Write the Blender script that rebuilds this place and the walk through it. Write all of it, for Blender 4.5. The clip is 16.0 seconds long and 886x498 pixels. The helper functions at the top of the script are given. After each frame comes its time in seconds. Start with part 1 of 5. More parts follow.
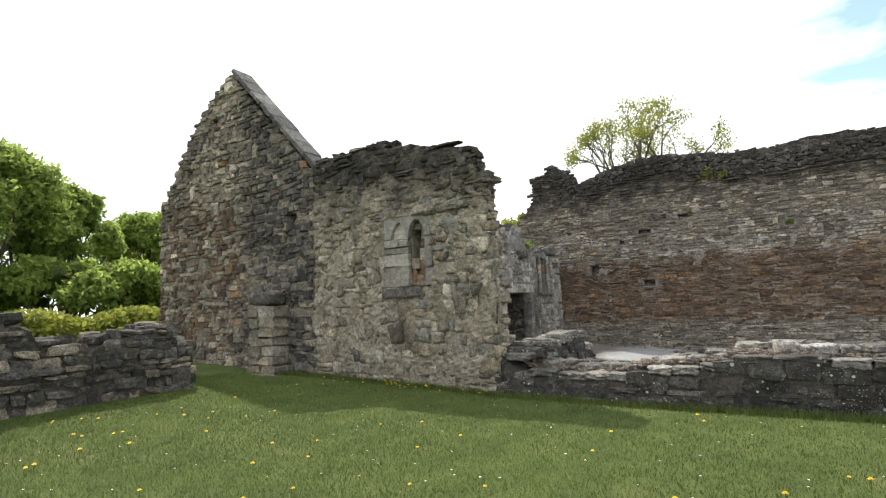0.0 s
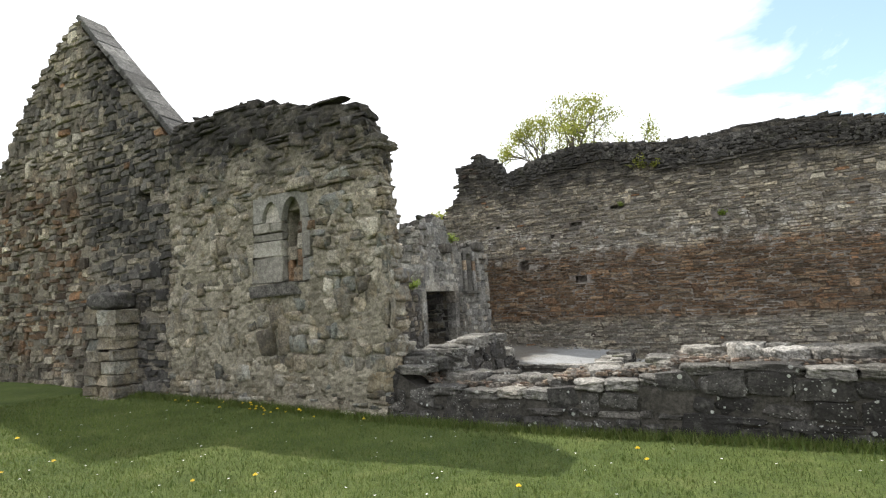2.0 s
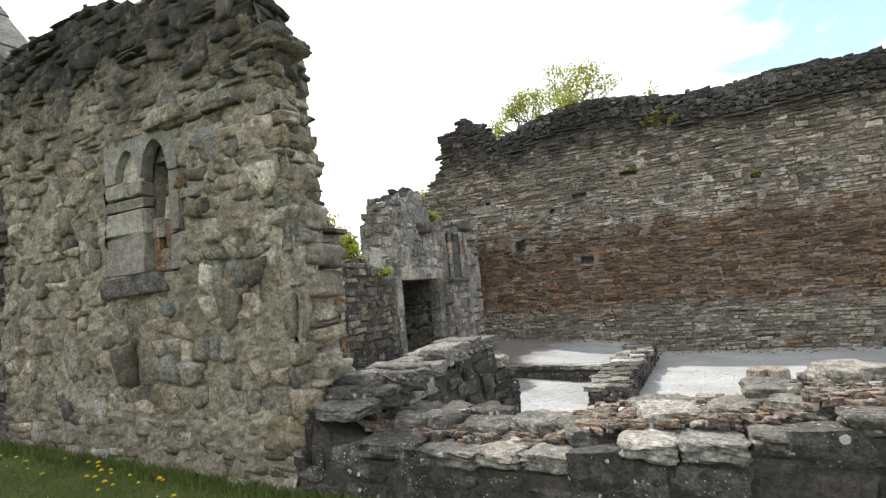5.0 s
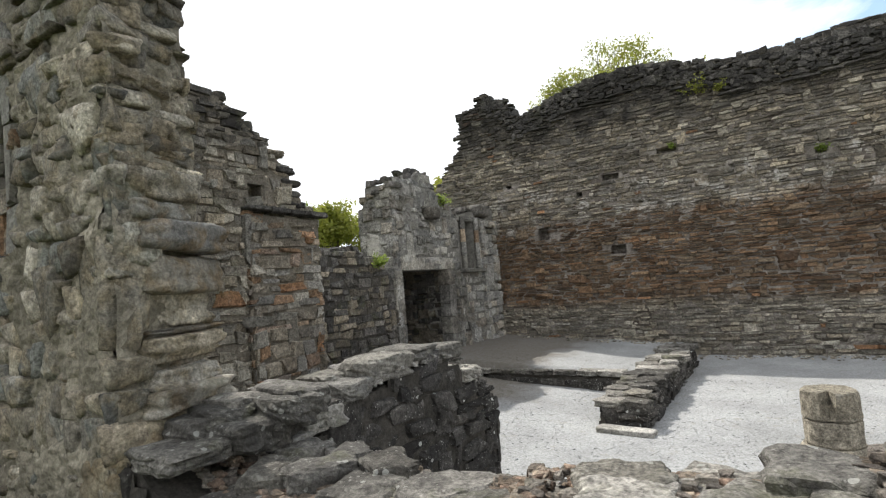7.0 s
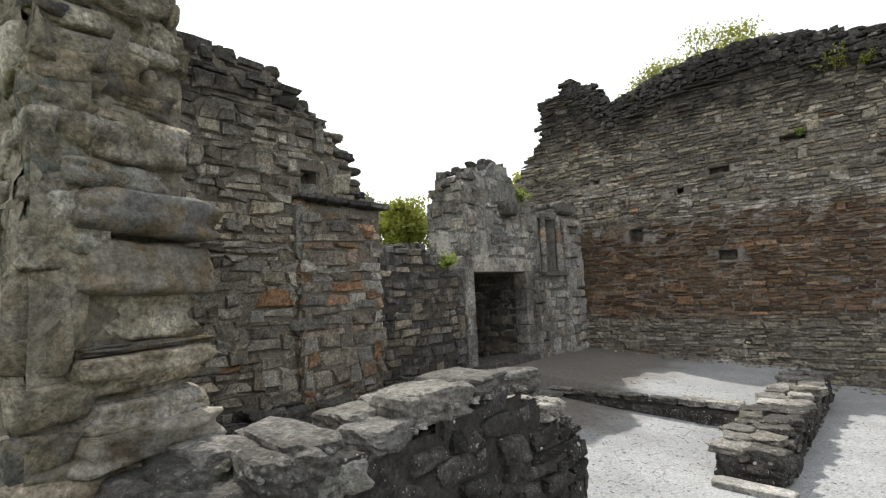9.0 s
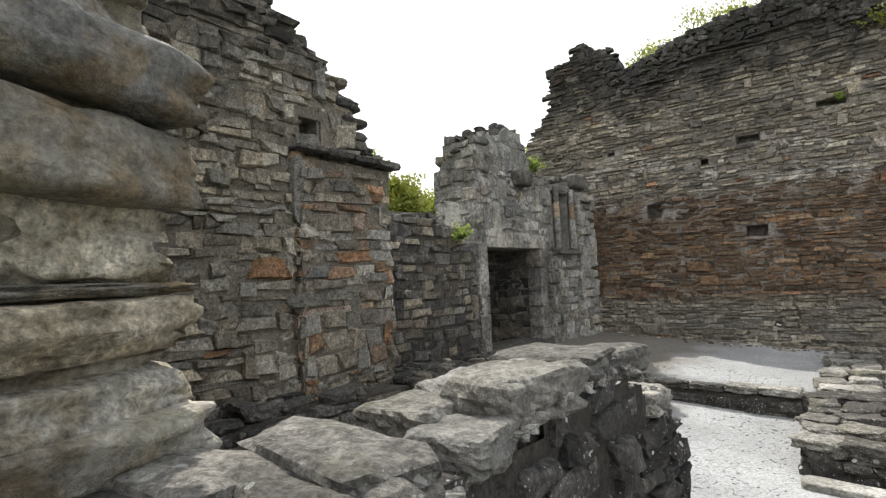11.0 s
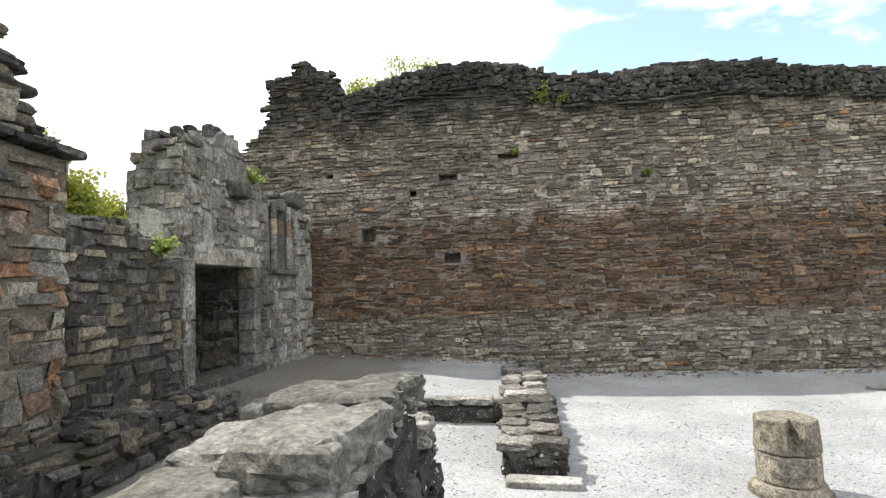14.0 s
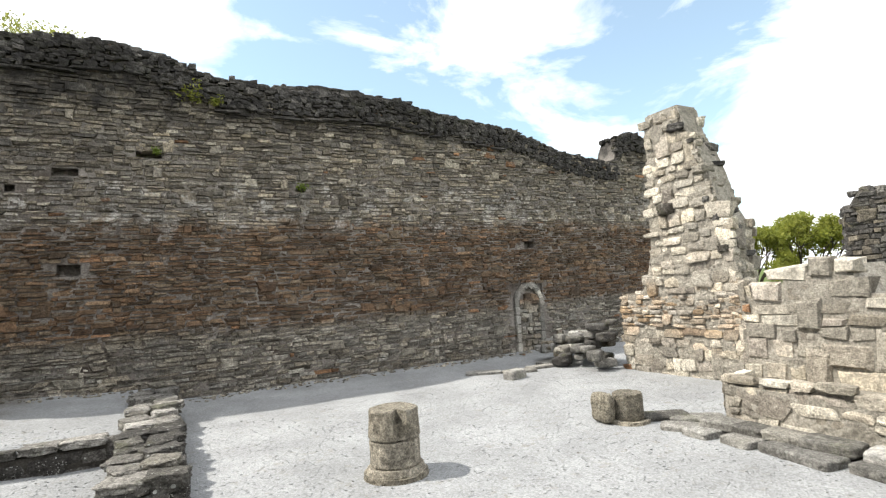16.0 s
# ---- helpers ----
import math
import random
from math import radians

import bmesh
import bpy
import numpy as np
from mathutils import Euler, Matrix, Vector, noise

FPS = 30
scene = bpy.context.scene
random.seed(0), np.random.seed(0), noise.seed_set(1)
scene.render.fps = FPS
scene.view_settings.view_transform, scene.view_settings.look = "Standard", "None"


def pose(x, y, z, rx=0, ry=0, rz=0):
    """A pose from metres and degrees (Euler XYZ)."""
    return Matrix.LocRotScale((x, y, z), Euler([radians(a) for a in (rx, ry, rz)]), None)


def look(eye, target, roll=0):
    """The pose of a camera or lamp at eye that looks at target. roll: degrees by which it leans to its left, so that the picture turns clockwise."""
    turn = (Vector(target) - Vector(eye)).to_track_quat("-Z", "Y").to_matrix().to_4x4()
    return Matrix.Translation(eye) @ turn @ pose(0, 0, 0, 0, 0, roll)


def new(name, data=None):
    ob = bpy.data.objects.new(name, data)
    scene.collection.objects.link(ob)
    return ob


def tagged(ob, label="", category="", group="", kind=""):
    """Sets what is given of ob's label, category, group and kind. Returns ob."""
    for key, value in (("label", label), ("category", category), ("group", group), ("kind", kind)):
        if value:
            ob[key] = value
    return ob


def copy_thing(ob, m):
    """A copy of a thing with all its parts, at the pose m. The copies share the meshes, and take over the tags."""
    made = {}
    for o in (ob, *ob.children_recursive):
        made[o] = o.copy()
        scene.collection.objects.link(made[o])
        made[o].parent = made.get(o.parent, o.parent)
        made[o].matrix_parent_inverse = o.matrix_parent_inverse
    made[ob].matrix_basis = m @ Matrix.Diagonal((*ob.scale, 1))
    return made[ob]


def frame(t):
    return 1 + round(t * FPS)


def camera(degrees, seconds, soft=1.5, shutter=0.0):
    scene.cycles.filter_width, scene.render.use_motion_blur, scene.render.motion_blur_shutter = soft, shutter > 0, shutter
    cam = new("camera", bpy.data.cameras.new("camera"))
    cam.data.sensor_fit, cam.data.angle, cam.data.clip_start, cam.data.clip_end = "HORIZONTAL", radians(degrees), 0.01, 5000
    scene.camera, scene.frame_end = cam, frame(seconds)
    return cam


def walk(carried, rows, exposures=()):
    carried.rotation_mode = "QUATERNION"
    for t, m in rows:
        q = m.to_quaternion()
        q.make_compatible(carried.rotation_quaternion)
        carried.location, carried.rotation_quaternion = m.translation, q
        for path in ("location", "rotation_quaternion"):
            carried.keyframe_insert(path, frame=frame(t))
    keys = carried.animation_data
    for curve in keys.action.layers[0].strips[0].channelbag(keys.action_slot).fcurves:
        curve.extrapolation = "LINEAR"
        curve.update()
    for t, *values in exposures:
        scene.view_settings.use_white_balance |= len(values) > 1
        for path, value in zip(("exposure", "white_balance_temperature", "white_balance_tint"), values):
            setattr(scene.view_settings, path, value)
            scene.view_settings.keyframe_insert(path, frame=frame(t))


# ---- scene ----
# camera and walk
cam = camera(80.3, 16.0, soft=1.25)
PATH = [
    (0, (0.507, 0.013, 2.571), (-0.597, 1.668, 2.776), -2.4),
    (0.5, (0.429, 0.656, 2.534), (-0.535, 2.398, 2.729), -0.2),
    (1, (0.342, 1.278, 2.479), (-0.637, 3.011, 2.671), -0.6),
    (1.5, (0.244, 1.865, 2.478), (-0.716, 3.609, 2.678), -3.1),
    (2, (0.052, 2.436, 2.475), (-0.856, 4.207, 2.675), -3.2),
    (2.5, (-0.116, 3.023, 2.456), (-1.097, 4.758, 2.627), -1.9),
    (3, (-0.35, 3.553, 2.432), (-1.3, 5.307, 2.572), -2.9),
    (3.5, (-0.577, 4.066, 2.453), (-1.496, 5.836, 2.595), -3.8),
    (4, (-0.725, 4.581, 2.491), (-1.653, 6.347, 2.633), -3.8),
    (4.5, (-0.947, 5.066, 2.495), (-1.803, 6.867, 2.645), -3.2),
    (4.7, (-0.999, 5.26, 2.493), (-1.858, 7.06, 2.646), -4.2),
    (6.8, (-0.728, 7.35, 2.444), (-1.83, 9.013, 2.582), -3.9),
    (7, (-0.752, 7.529, 2.433), (-1.815, 9.218, 2.567), -4.5),
    (7.5, (-0.825, 7.979, 2.417), (-1.814, 9.713, 2.544), -2.0),
    (8, (-0.948, 8.32, 2.423), (-2.152, 9.912, 2.549), -2.9),
    (8.5, (-1.137, 8.558, 2.452), (-2.445, 10.065, 2.587), -4.1),
    (9, (-1.48, 8.726, 2.472), (-2.778, 10.239, 2.629), -2.5),
    (9.2, (-1.636, 8.787, 2.461), (-2.972, 10.268, 2.616), -2.5),
    (11.3, (-2.951, 9.353, 2.223), (-4.15, 10.95, 2.321), -2.5),
    (11.5, (-3.088, 9.365, 2.236), (-4.215, 11.015, 2.326), -1.8),
    (12, (-3.378, 9.394, 2.248), (-4.369, 11.128, 2.35), -3.7),
    (12.5, (-3.5, 9.387, 2.284), (-4.391, 11.173, 2.4), -1.7),
    (13, (-3.475, 9.439, 2.277), (-4.25, 11.277, 2.415), -1.8),
    (13.5, (-3.419, 9.508, 2.263), (-3.961, 11.427, 2.413), -2.1),
    (14, (-3.349, 9.544, 2.272), (-3.578, 11.525, 2.419), -2.1),
    (14.5, (-3.308, 9.618, 2.258), (-3.254, 11.612, 2.406), -2.8),
    (15, (-3.19, 9.692, 2.196), (-2.743, 11.636, 2.347), -1.8),
    (15.5, (-3.035, 9.657, 2.182), (-2.338, 11.526, 2.332), -2.9),
    (16, (-2.865, 9.561, 2.186), (-1.925, 11.32, 2.33), -3.6),
]
# the camera opens up in the shaded corner and closes again in the open
EXPOSURES = [(0.0, 0.28), (2.5, 0.34), (4.5, 0.48), (7.0, 0.13), (9.0, 0.08), (11.5, 0.42), (12.5, 0.52), (13.5, 0.56), (14.5, 0.46), (16.0, 0.34)]
walk(cam, [(t, look(eye, target, roll)) for t, eye, target, roll in PATH], EXPOSURES)

# levels: turf outside, gravel inside the ruin
TURF, GRAVEL = 0.75, -0.10

# world, sun and exposure
SUN_TO = Vector((-0.68, 0.345, 1.0)).normalized()
scene.view_settings.exposure = 0.32


def make_world():
    w = bpy.data.worlds.new("world")
    scene.world = w
    w.use_nodes = True
    nt = w.node_tree
    nt.nodes.clear()
    n, l = nt.nodes.new, nt.links.new
    out = n("ShaderNodeOutputWorld")
    bg = n("ShaderNodeBackground")
    sky = n("ShaderNodeTexSky")
    sky.sky_type = "NISHITA"
    sky.sun_disc = False
    sky.sun_elevation = math.asin(SUN_TO.z)
    sky.sun_rotation = math.atan2(SUN_TO.x, SUN_TO.y)
    sky.air_density, sky.dust_density, sky.ozone_density = 1.0, 0.6, 1.2
    geo = n("ShaderNodeTexCoord")
    # broken cloud: soft noise over the dome, thinnest to the north
    sep = n("ShaderNodeSeparateXYZ")
    l(geo.outputs["Generated"], sep.inputs[0])
    mp = n("ShaderNodeMapping")
    mp.inputs["Scale"].default_value = (1.0, 1.0, 2.2)
    l(geo.outputs["Generated"], mp.inputs["Vector"])
    no = n("ShaderNodeTexNoise")
    no.inputs["Scale"].default_value = 3.4
    no.inputs["Detail"].default_value = 8
    no.inputs["Roughness"].default_value = 0.58
    no.inputs["Distortion"].default_value = 0.4
    l(mp.outputs[0], no.inputs["Vector"])
    dot = n("ShaderNodeVectorMath")
    dot.operation = "DOT_PRODUCT"
    l(geo.outputs["Generated"], dot.inputs[0])
    dot.inputs[1].default_value = Vector((0.45, 0.75, 0.50)).normalized()
    thin = n("ShaderNodeMapRange")
    thin.interpolation_type = "SMOOTHSTEP"
    thin.inputs["From Min"].default_value, thin.inputs["From Max"].default_value = 0.74, 0.975
    thin.inputs["To Min"].default_value, thin.inputs["To Max"].default_value = 0.17, -0.15
    l(dot.outputs["Value"], thin.inputs["Value"])
    hz = n("ShaderNodeMath")
    hz.operation = "ADD"
    l(thin.outputs[0], hz.inputs[0])
    l(no.outputs["Fac"], hz.inputs[1])
    ramp = n("ShaderNodeValToRGB")
    ramp.color_ramp.elements[0].position = 0.36
    ramp.color_ramp.elements[1].position = 0.52
    l(hz.outputs[0], ramp.inputs[0])
    mix = n("ShaderNodeMixRGB")
    veil = n("ShaderNodeMapRange")
    veil.inputs["To Min"].default_value, veil.inputs["To Max"].default_value = 0.12, 1.0
    l(ramp.outputs["Color"], veil.inputs["Value"])
    l(veil.outputs[0], mix.inputs["Fac"])
    tint = n("ShaderNodeMixRGB")
    tint.blend_type = "MULTIPLY"
    tint.inputs["Fac"].default_value = 1.0
    tint.inputs["Color2"].default_value = (2.1, 2.25, 1.95, 1)
    l(sky.outputs["Color"], tint.inputs["Color1"])
    l(tint.outputs[0], mix.inputs["Color1"])
    mix.inputs["Color2"].default_value = (13.8, 14.1, 14.6, 1)
    l(mix.outputs[0], bg.inputs["Color"])
    bg.inputs["Strength"].default_value = 0.098
    l(bg.outputs[0], out.inputs[0])


make_world()
sun = new("sun", bpy.data.lights.new("sun", "SUN"))
sun.data.energy, sun.data.angle, sun.data.color = 4.9, radians(0.6), (1.0, 0.95, 0.87)
sun.matrix_world = look(SUN_TO * 60, (0, 0, 0))


# ---- materials ----
class Nodes:
    """A material with short calls for its nodes."""

    def __init__(self, name, rough=0.85):
        self.mat = bpy.data.materials.new(name)
        self.mat.use_nodes = True
        self.nt = self.mat.node_tree
        self.bsdf = self.nt.nodes["Principled BSDF"]
        self.bsdf.inputs["Roughness"].default_value = rough
        self.bsdf.inputs["Specular IOR Level"].default_value = 0.25
        self.pos = self.make("ShaderNodeNewGeometry").outputs["Position"]

    def make(self, kind):
        return self.nt.nodes.new(kind)

    def wire(self, a, b):
        if isinstance(a, (int, float)):
            b.default_value = a
        elif isinstance(a, tuple):
            b.default_value = (*a, 1.0)[:4]
        else:
            self.nt.links.new(a, b)

    def math(self, op, a, b=0.0, clamp=False):
        m = self.make("ShaderNodeMath")
        m.operation, m.use_clamp = op, clamp
        self.wire(a, m.inputs[0])
        self.wire(b, m.inputs[1])
        return m.outputs[0]

    def noise(self, scale, detail=4, rough=0.6, stretch=(1, 1, 1), offset=0.0):
        mp = self.make("ShaderNodeMapping")
        mp.inputs["Scale"].default_value = stretch
        mp.inputs["Location"].default_value = (offset, offset * 0.7, offset * 1.3)
        self.wire(self.pos, mp.inputs["Vector"])
        t = self.make("ShaderNodeTexNoise")
        t.inputs["Scale"].default_value, t.inputs["Detail"].default_value, t.inputs["Roughness"].default_value = scale, detail, rough
        self.wire(mp.outputs[0], t.inputs["Vector"])
        return t.outputs["Fac"]

    def ramp(self, fac, stops, kind="LINEAR"):
        r = self.make("ShaderNodeValToRGB")
        r.color_ramp.interpolation = kind
        el = r.color_ramp.elements
        while len(el) < len(stops):
            el.new(0.5)
        for e, (p, c) in zip(el, stops):
            e.position, e.color = p, ((c, c, c, 1) if isinstance(c, (int, float)) else (*c, 1))
        self.wire(fac, r.inputs[0])
        return r.outputs[0]

    def mix(self, fac, a, b, mode="MIX"):
        m = self.make("ShaderNodeMixRGB")
        m.blend_type = mode
        self.wire(fac, m.inputs[0])
        self.wire(a, m.inputs[1])
        self.wire(b, m.inputs[2])
        return m.outputs[0]

    def band(self, axis, lo, hi, soft, wobble=None):
        """1 between lo and hi along an axis, with soft, wandering edges."""
        sep = self.make("ShaderNodeSeparateXYZ")
        self.wire(self.pos, sep.inputs[0])
        v = sep.outputs[axis]
        if wobble is not None:
            v = self.math("ADD", v, self.math("MULTIPLY", self.math("SUBTRACT", wobble, 0.5), soft * 5))
        a = self.math("DIVIDE", self.math("SUBTRACT", v, lo - soft), 2 * soft, True)
        b = self.math("DIVIDE", self.math("SUBTRACT", hi + soft, v), 2 * soft, True)
        return self.math("MULTIPLY", a, b)

    def piece(self):
        """A random number for each piece, whether it is an object or an island of a mesh."""
        oi = self.make("ShaderNodeObjectInfo").outputs["Random"]
        isl = self.make("ShaderNodeNewGeometry").outputs["Random Per Island"]
        return self.math("FRACT", self.math("ADD", oi, isl))

    def bump(self, height, strength, dist):
        b = self.make("ShaderNodeBump")
        b.inputs["Strength"].default_value, b.inputs["Distance"].default_value = strength, dist
        self.wire(height, b.inputs["Height"])
        self.wire(b.outputs[0], self.bsdf.inputs["Normal"])

    def done(self, color):
        self.wire(color, self.bsdf.inputs["Base Color"])
        return self.mat


def palette(cols, gain=1.0, pure=False):
    k = len(cols)
    if pure:
        return [((i + 0.5) / k, c) for i, c in enumerate(cols)]
    return [((i + 0.5) / k, tuple(gain * (0.9 * q + 0.1 * (0.3 * c[0] + 0.6 * c[1] + 0.1 * c[2])) * g for q, g in zip(c, (0.97, 1.0, 1.05)))) for i, c in enumerate(cols)]


GAIN = 1.2
GREY_TAN = [(0.15, 0.125, 0.09), (0.26, 0.215, 0.15), (0.19, 0.165, 0.125), (0.33, 0.27, 0.18), (0.22, 0.18, 0.125), (0.38, 0.33, 0.24), (0.17, 0.15, 0.12)]
PALE = [(0.27, 0.24, 0.18), (0.31, 0.27, 0.20), (0.23, 0.21, 0.17), (0.33, 0.285, 0.21), (0.28, 0.24, 0.17), (0.30, 0.275, 0.22)]
RED = [(0.122, 0.07, 0.036), (0.158, 0.089, 0.043), (0.09, 0.062, 0.038), (0.18, 0.114, 0.061), (0.135, 0.079, 0.04), (0.15, 0.108, 0.065)]
DARK = [(0.07, 0.063, 0.055), (0.11, 0.10, 0.085), (0.05, 0.046, 0.042), (0.14, 0.125, 0.105), (0.09, 0.08, 0.068)]
BUFF = [(0.29, 0.25, 0.19), (0.24, 0.205, 0.15), (0.34, 0.30, 0.24), (0.20, 0.175, 0.14), (0.31, 0.265, 0.195), (0.17, 0.15, 0.125), (0.26, 0.19, 0.12)]


def stone_material(name, cols, zones=(), crust=0.35, crust_from=None, lichen=0.3, spots=0.0, moss=0.0, orange=0.0, lime=None, grain=1.0, tint=None):
    """Weathered masonry: a colour for each stone, zones of other stone, black crust, pale lichen, moss.
    zones: (colours, axis, lo, hi, soft)."""
    m = Nodes(name, 0.9)
    r = m.piece()
    big = m.noise(0.55, 4, 0.6)
    mid = m.noise(3.2, 5, 0.65, offset=3.1)
    fine = m.noise(38.0, 5, 0.7, offset=1.7)
    c = m.ramp(r, palette(cols, GAIN))
    for k, (zc, axis, lo, hi, soft) in enumerate(zones):
        c = m.mix(m.band(axis, lo, hi, soft, m.noise(0.8, 3, offset=5.0 + k)), c, m.ramp(r, palette(zc, GAIN)))
    # a few strongly coloured stones
    if orange:
        c = m.mix(m.math("GREATER_THAN", m.math("FRACT", m.math("MULTIPLY", r, 7.31)), 1 - orange), c, (0.29, 0.165, 0.09))
    # stone by stone lighter and darker, then grain and blotches
    c = m.mix(1.0, c, m.ramp(m.math("FRACT", m.math("MULTIPLY", r, 13.7)), [(0.0, 0.55), (0.5, 0.95), (1.0, 1.5)]), "MULTIPLY")
    if tint:
        c = m.mix(m.ramp(m.noise(4.5, 4, 0.6, offset=17.0), [(0.45, 0.0), (0.62, 0.75)]), c, tint)
    c = m.mix(grain, c, m.ramp(fine, [(0.32, 0.38), (0.68, 1.6)]), "MULTIPLY")
    c = m.mix(grain, c, m.ramp(m.noise(12.0, 5, 0.7, offset=6.3), [(0.33, 0.48), (0.67, 1.52)]), "MULTIPLY")
    c = m.mix(1.0, c, m.ramp(mid, [(0.3, 0.72), (0.7, 1.25)]), "MULTIPLY")
    # black crust
    f = m.ramp(m.math("ADD", m.math("MULTIPLY", big, 0.6), m.math("MULTIPLY", mid, 0.4)), [(0.46, 0.0), (0.56, 1.0)])
    f = m.math("MULTIPLY", f, crust)
    if crust_from is not None:
        lo, hi = crust_from
        f = m.math("MAXIMUM", f, m.math("MULTIPLY", m.band(2, lo, hi, 0.6, m.noise(1.3, 4, offset=9.0)), m.ramp(mid, [(0.3, 0.62), (0.6, 0.97)])))
    c = m.mix(f, c, (0.026, 0.024, 0.022))
    # pale lichen
    lf = m.ramp(m.noise(6.5, 6, 0.7, offset=7.7), [(0.56, 0.0), (0.68, 1.0)])
    c = m.mix(m.math("MULTIPLY", lf, lichen), c, (0.40, 0.39, 0.34))
    if lime:
        wf = m.ramp(m.noise(1.7, 6, 0.75, offset=21.0), [(0.52, 0.0), (0.60, 1.0)])
        wf = m.math("MULTIPLY", wf, m.math("MULTIPLY", m.band(2, lime[0], lime[1], 0.2), m.ramp(m.noise(24, 4, 0.7), [(0.4, 0.25), (0.6, 0.9)])))
        c = m.mix(wf, c, (0.55, 0.53, 0.49))
    if spots:
        v = m.make("ShaderNodeTexVoronoi")
        v.inputs["Scale"].default_value = 7.0
        m.wire(m.pos, v.inputs["Vector"])
        sf = m.math("LESS_THAN", m.math("ADD", v.outputs["Distance"], m.math("MULTIPLY", mid, 0.35)), 0.32)
        c = m.mix(m.math("MULTIPLY", sf, spots), c, (0.52, 0.53, 0.49))
        v2 = m.make("ShaderNodeTexVoronoi")
        v2.inputs["Scale"].default_value = 26.0
        m.wire(m.pos, v2.inputs["Vector"])
        s2 = m.math("LESS_THAN", m.math("ADD", v2.outputs["Distance"], m.math("MULTIPLY", m.noise(2.6, 4, 0.6, offset=31.0), 0.9)), 0.60)
        c = m.mix(m.math("MULTIPLY", s2, spots * 0.8), c, (0.42, 0.42, 0.38))
    if moss:
        mf = m.ramp(m.noise(2.1, 5, 0.7, offset=12.0), [(0.55, 0.0), (0.68, 1.0)])
        c = m.mix(m.math("MULTIPLY", mf, moss), c, (0.11, 0.12, 0.04))
    h = m.math("ADD", m.math("MULTIPLY", m.noise(11.0, 6, 0.75, offset=2.2), 1.0), m.math("MULTIPLY", fine, 0.35))
    m.bump(h, 1.0, 0.05)
    return m.done(c)


def mortar_material(name, a, b, crust_from=None):
    m = Nodes(name, 0.95)
    c = m.ramp(m.noise(1.1, 5, 0.65), [(0.3, tuple(0.75 * q + 0.25 * a[1] for q in a)), (0.7, tuple(0.75 * q + 0.25 * b[1] for q in b))])
    c = m.mix(1.0, c, m.ramp(m.noise(7, 5, 0.7, offset=2), [(0.3, 0.6), (0.7, 1.3)]), "MULTIPLY")
    c = m.mix(1.0, c, m.ramp(m.noise(30, 5, 0.7), [(0.3, 0.5), (0.7, 1.35)]), "MULTIPLY")
    if crust_from is not None:
        c = m.mix(m.math("MULTIPLY", m.band(2, crust_from, 12.0, 0.6, m.noise(1.3, 4, offset=9.0)), m.ramp(m.noise(3.2, 5, 0.65, offset=3.1), [(0.3, 0.62), (0.6, 0.95)])), c, (0.028, 0.026, 0.024))
    m.bump(m.noise(26, 6, 0.75, offset=4.0), 1.0, 0.04)
    return m.done(c)


M_NORTH = stone_material("north_wall_stone", [tuple(0.9 * q for q in c) for c in GREY_TAN], [(RED, 2, 1.45, 4.15, 0.16), (PALE + GREY_TAN[:3], 2, -1.0, 1.3, 0.16)], 0.35, (6.75, 12.0), 0.3, orange=0.012, lime=(3.9, 5.3))
M_LANCET = stone_material("lancet_wall_stone", [tuple(1.1 * q for q in c) for c in GREY_TAN + PALE] + [(0.20, 0.20, 0.165), (0.16, 0.155, 0.135)], [(DARK, 2, 4.9, 12.0, 0.35)], 0.5, (5.1, 12.0), 0.35, moss=0.25, orange=0.008, grain=0.9, tint=(0.26, 0.215, 0.14))
M_PIER = stone_material("pier_stone", [(0.255, 0.215, 0.14), (0.29, 0.235, 0.145), (0.215, 0.20, 0.165), (0.30, 0.26, 0.19), (0.235, 0.22, 0.19)], [], 0.5, None, 0.2, moss=0.25, grain=0.65, tint=(0.22, 0.155, 0.08))
M_GABLE = stone_material("gable_stone", GREY_TAN, [(RED + GREY_TAN, 2, 1.5, 6.0, 0.4), (DARK + GREY_TAN[:3], 0, -12.5, -9.0, 0.35)], 0.6, None, 0.35, orange=0.008)
M_LOW = stone_material("low_wall_stone", [tuple(0.95 * q for q in c) for c in DARK], [], 0.85, None, 0.2, spots=0.9)
M_TOPS = stone_material("wall_top_stone", [(0.29, 0.268, 0.228), (0.20, 0.185, 0.155), (0.35, 0.327, 0.285), (0.245, 0.222, 0.177), (0.16, 0.147, 0.122)], [], 0.5, None, 0.45, spots=0.25, moss=0.3, grain=0.75)
M_RUBBLE = stone_material("rubble_stone", [(0.20, 0.182, 0.152), (0.135, 0.122, 0.10), (0.25, 0.23, 0.197), (0.165, 0.147, 0.115), (0.10, 0.092, 0.077)], [], 0.65, None, 0.4, spots=0.4, moss=0.3)
M_CREST = stone_material("crest_stone", [tuple(0.7 * q for q in c) for c in DARK], [], 0.8, None, 0.2, moss=0.15)
M_INNER = stone_material("inner_wall_stone", GREY_TAN + PALE, [], 0.2, (5.2, 12.0), 0.3, moss=0.25, orange=0.012)
M_PILASTER = stone_material("pilaster_stone", [(0.31, 0.185, 0.095), (0.25, 0.21, 0.15), (0.32, 0.27, 0.19), (0.29, 0.165, 0.085), (0.25, 0.235, 0.205), (0.33, 0.30, 0.235), (0.25, 0.205, 0.145), (0.22, 0.2, 0.165)], [], 0.35, None, 0.35, orange=0.03)
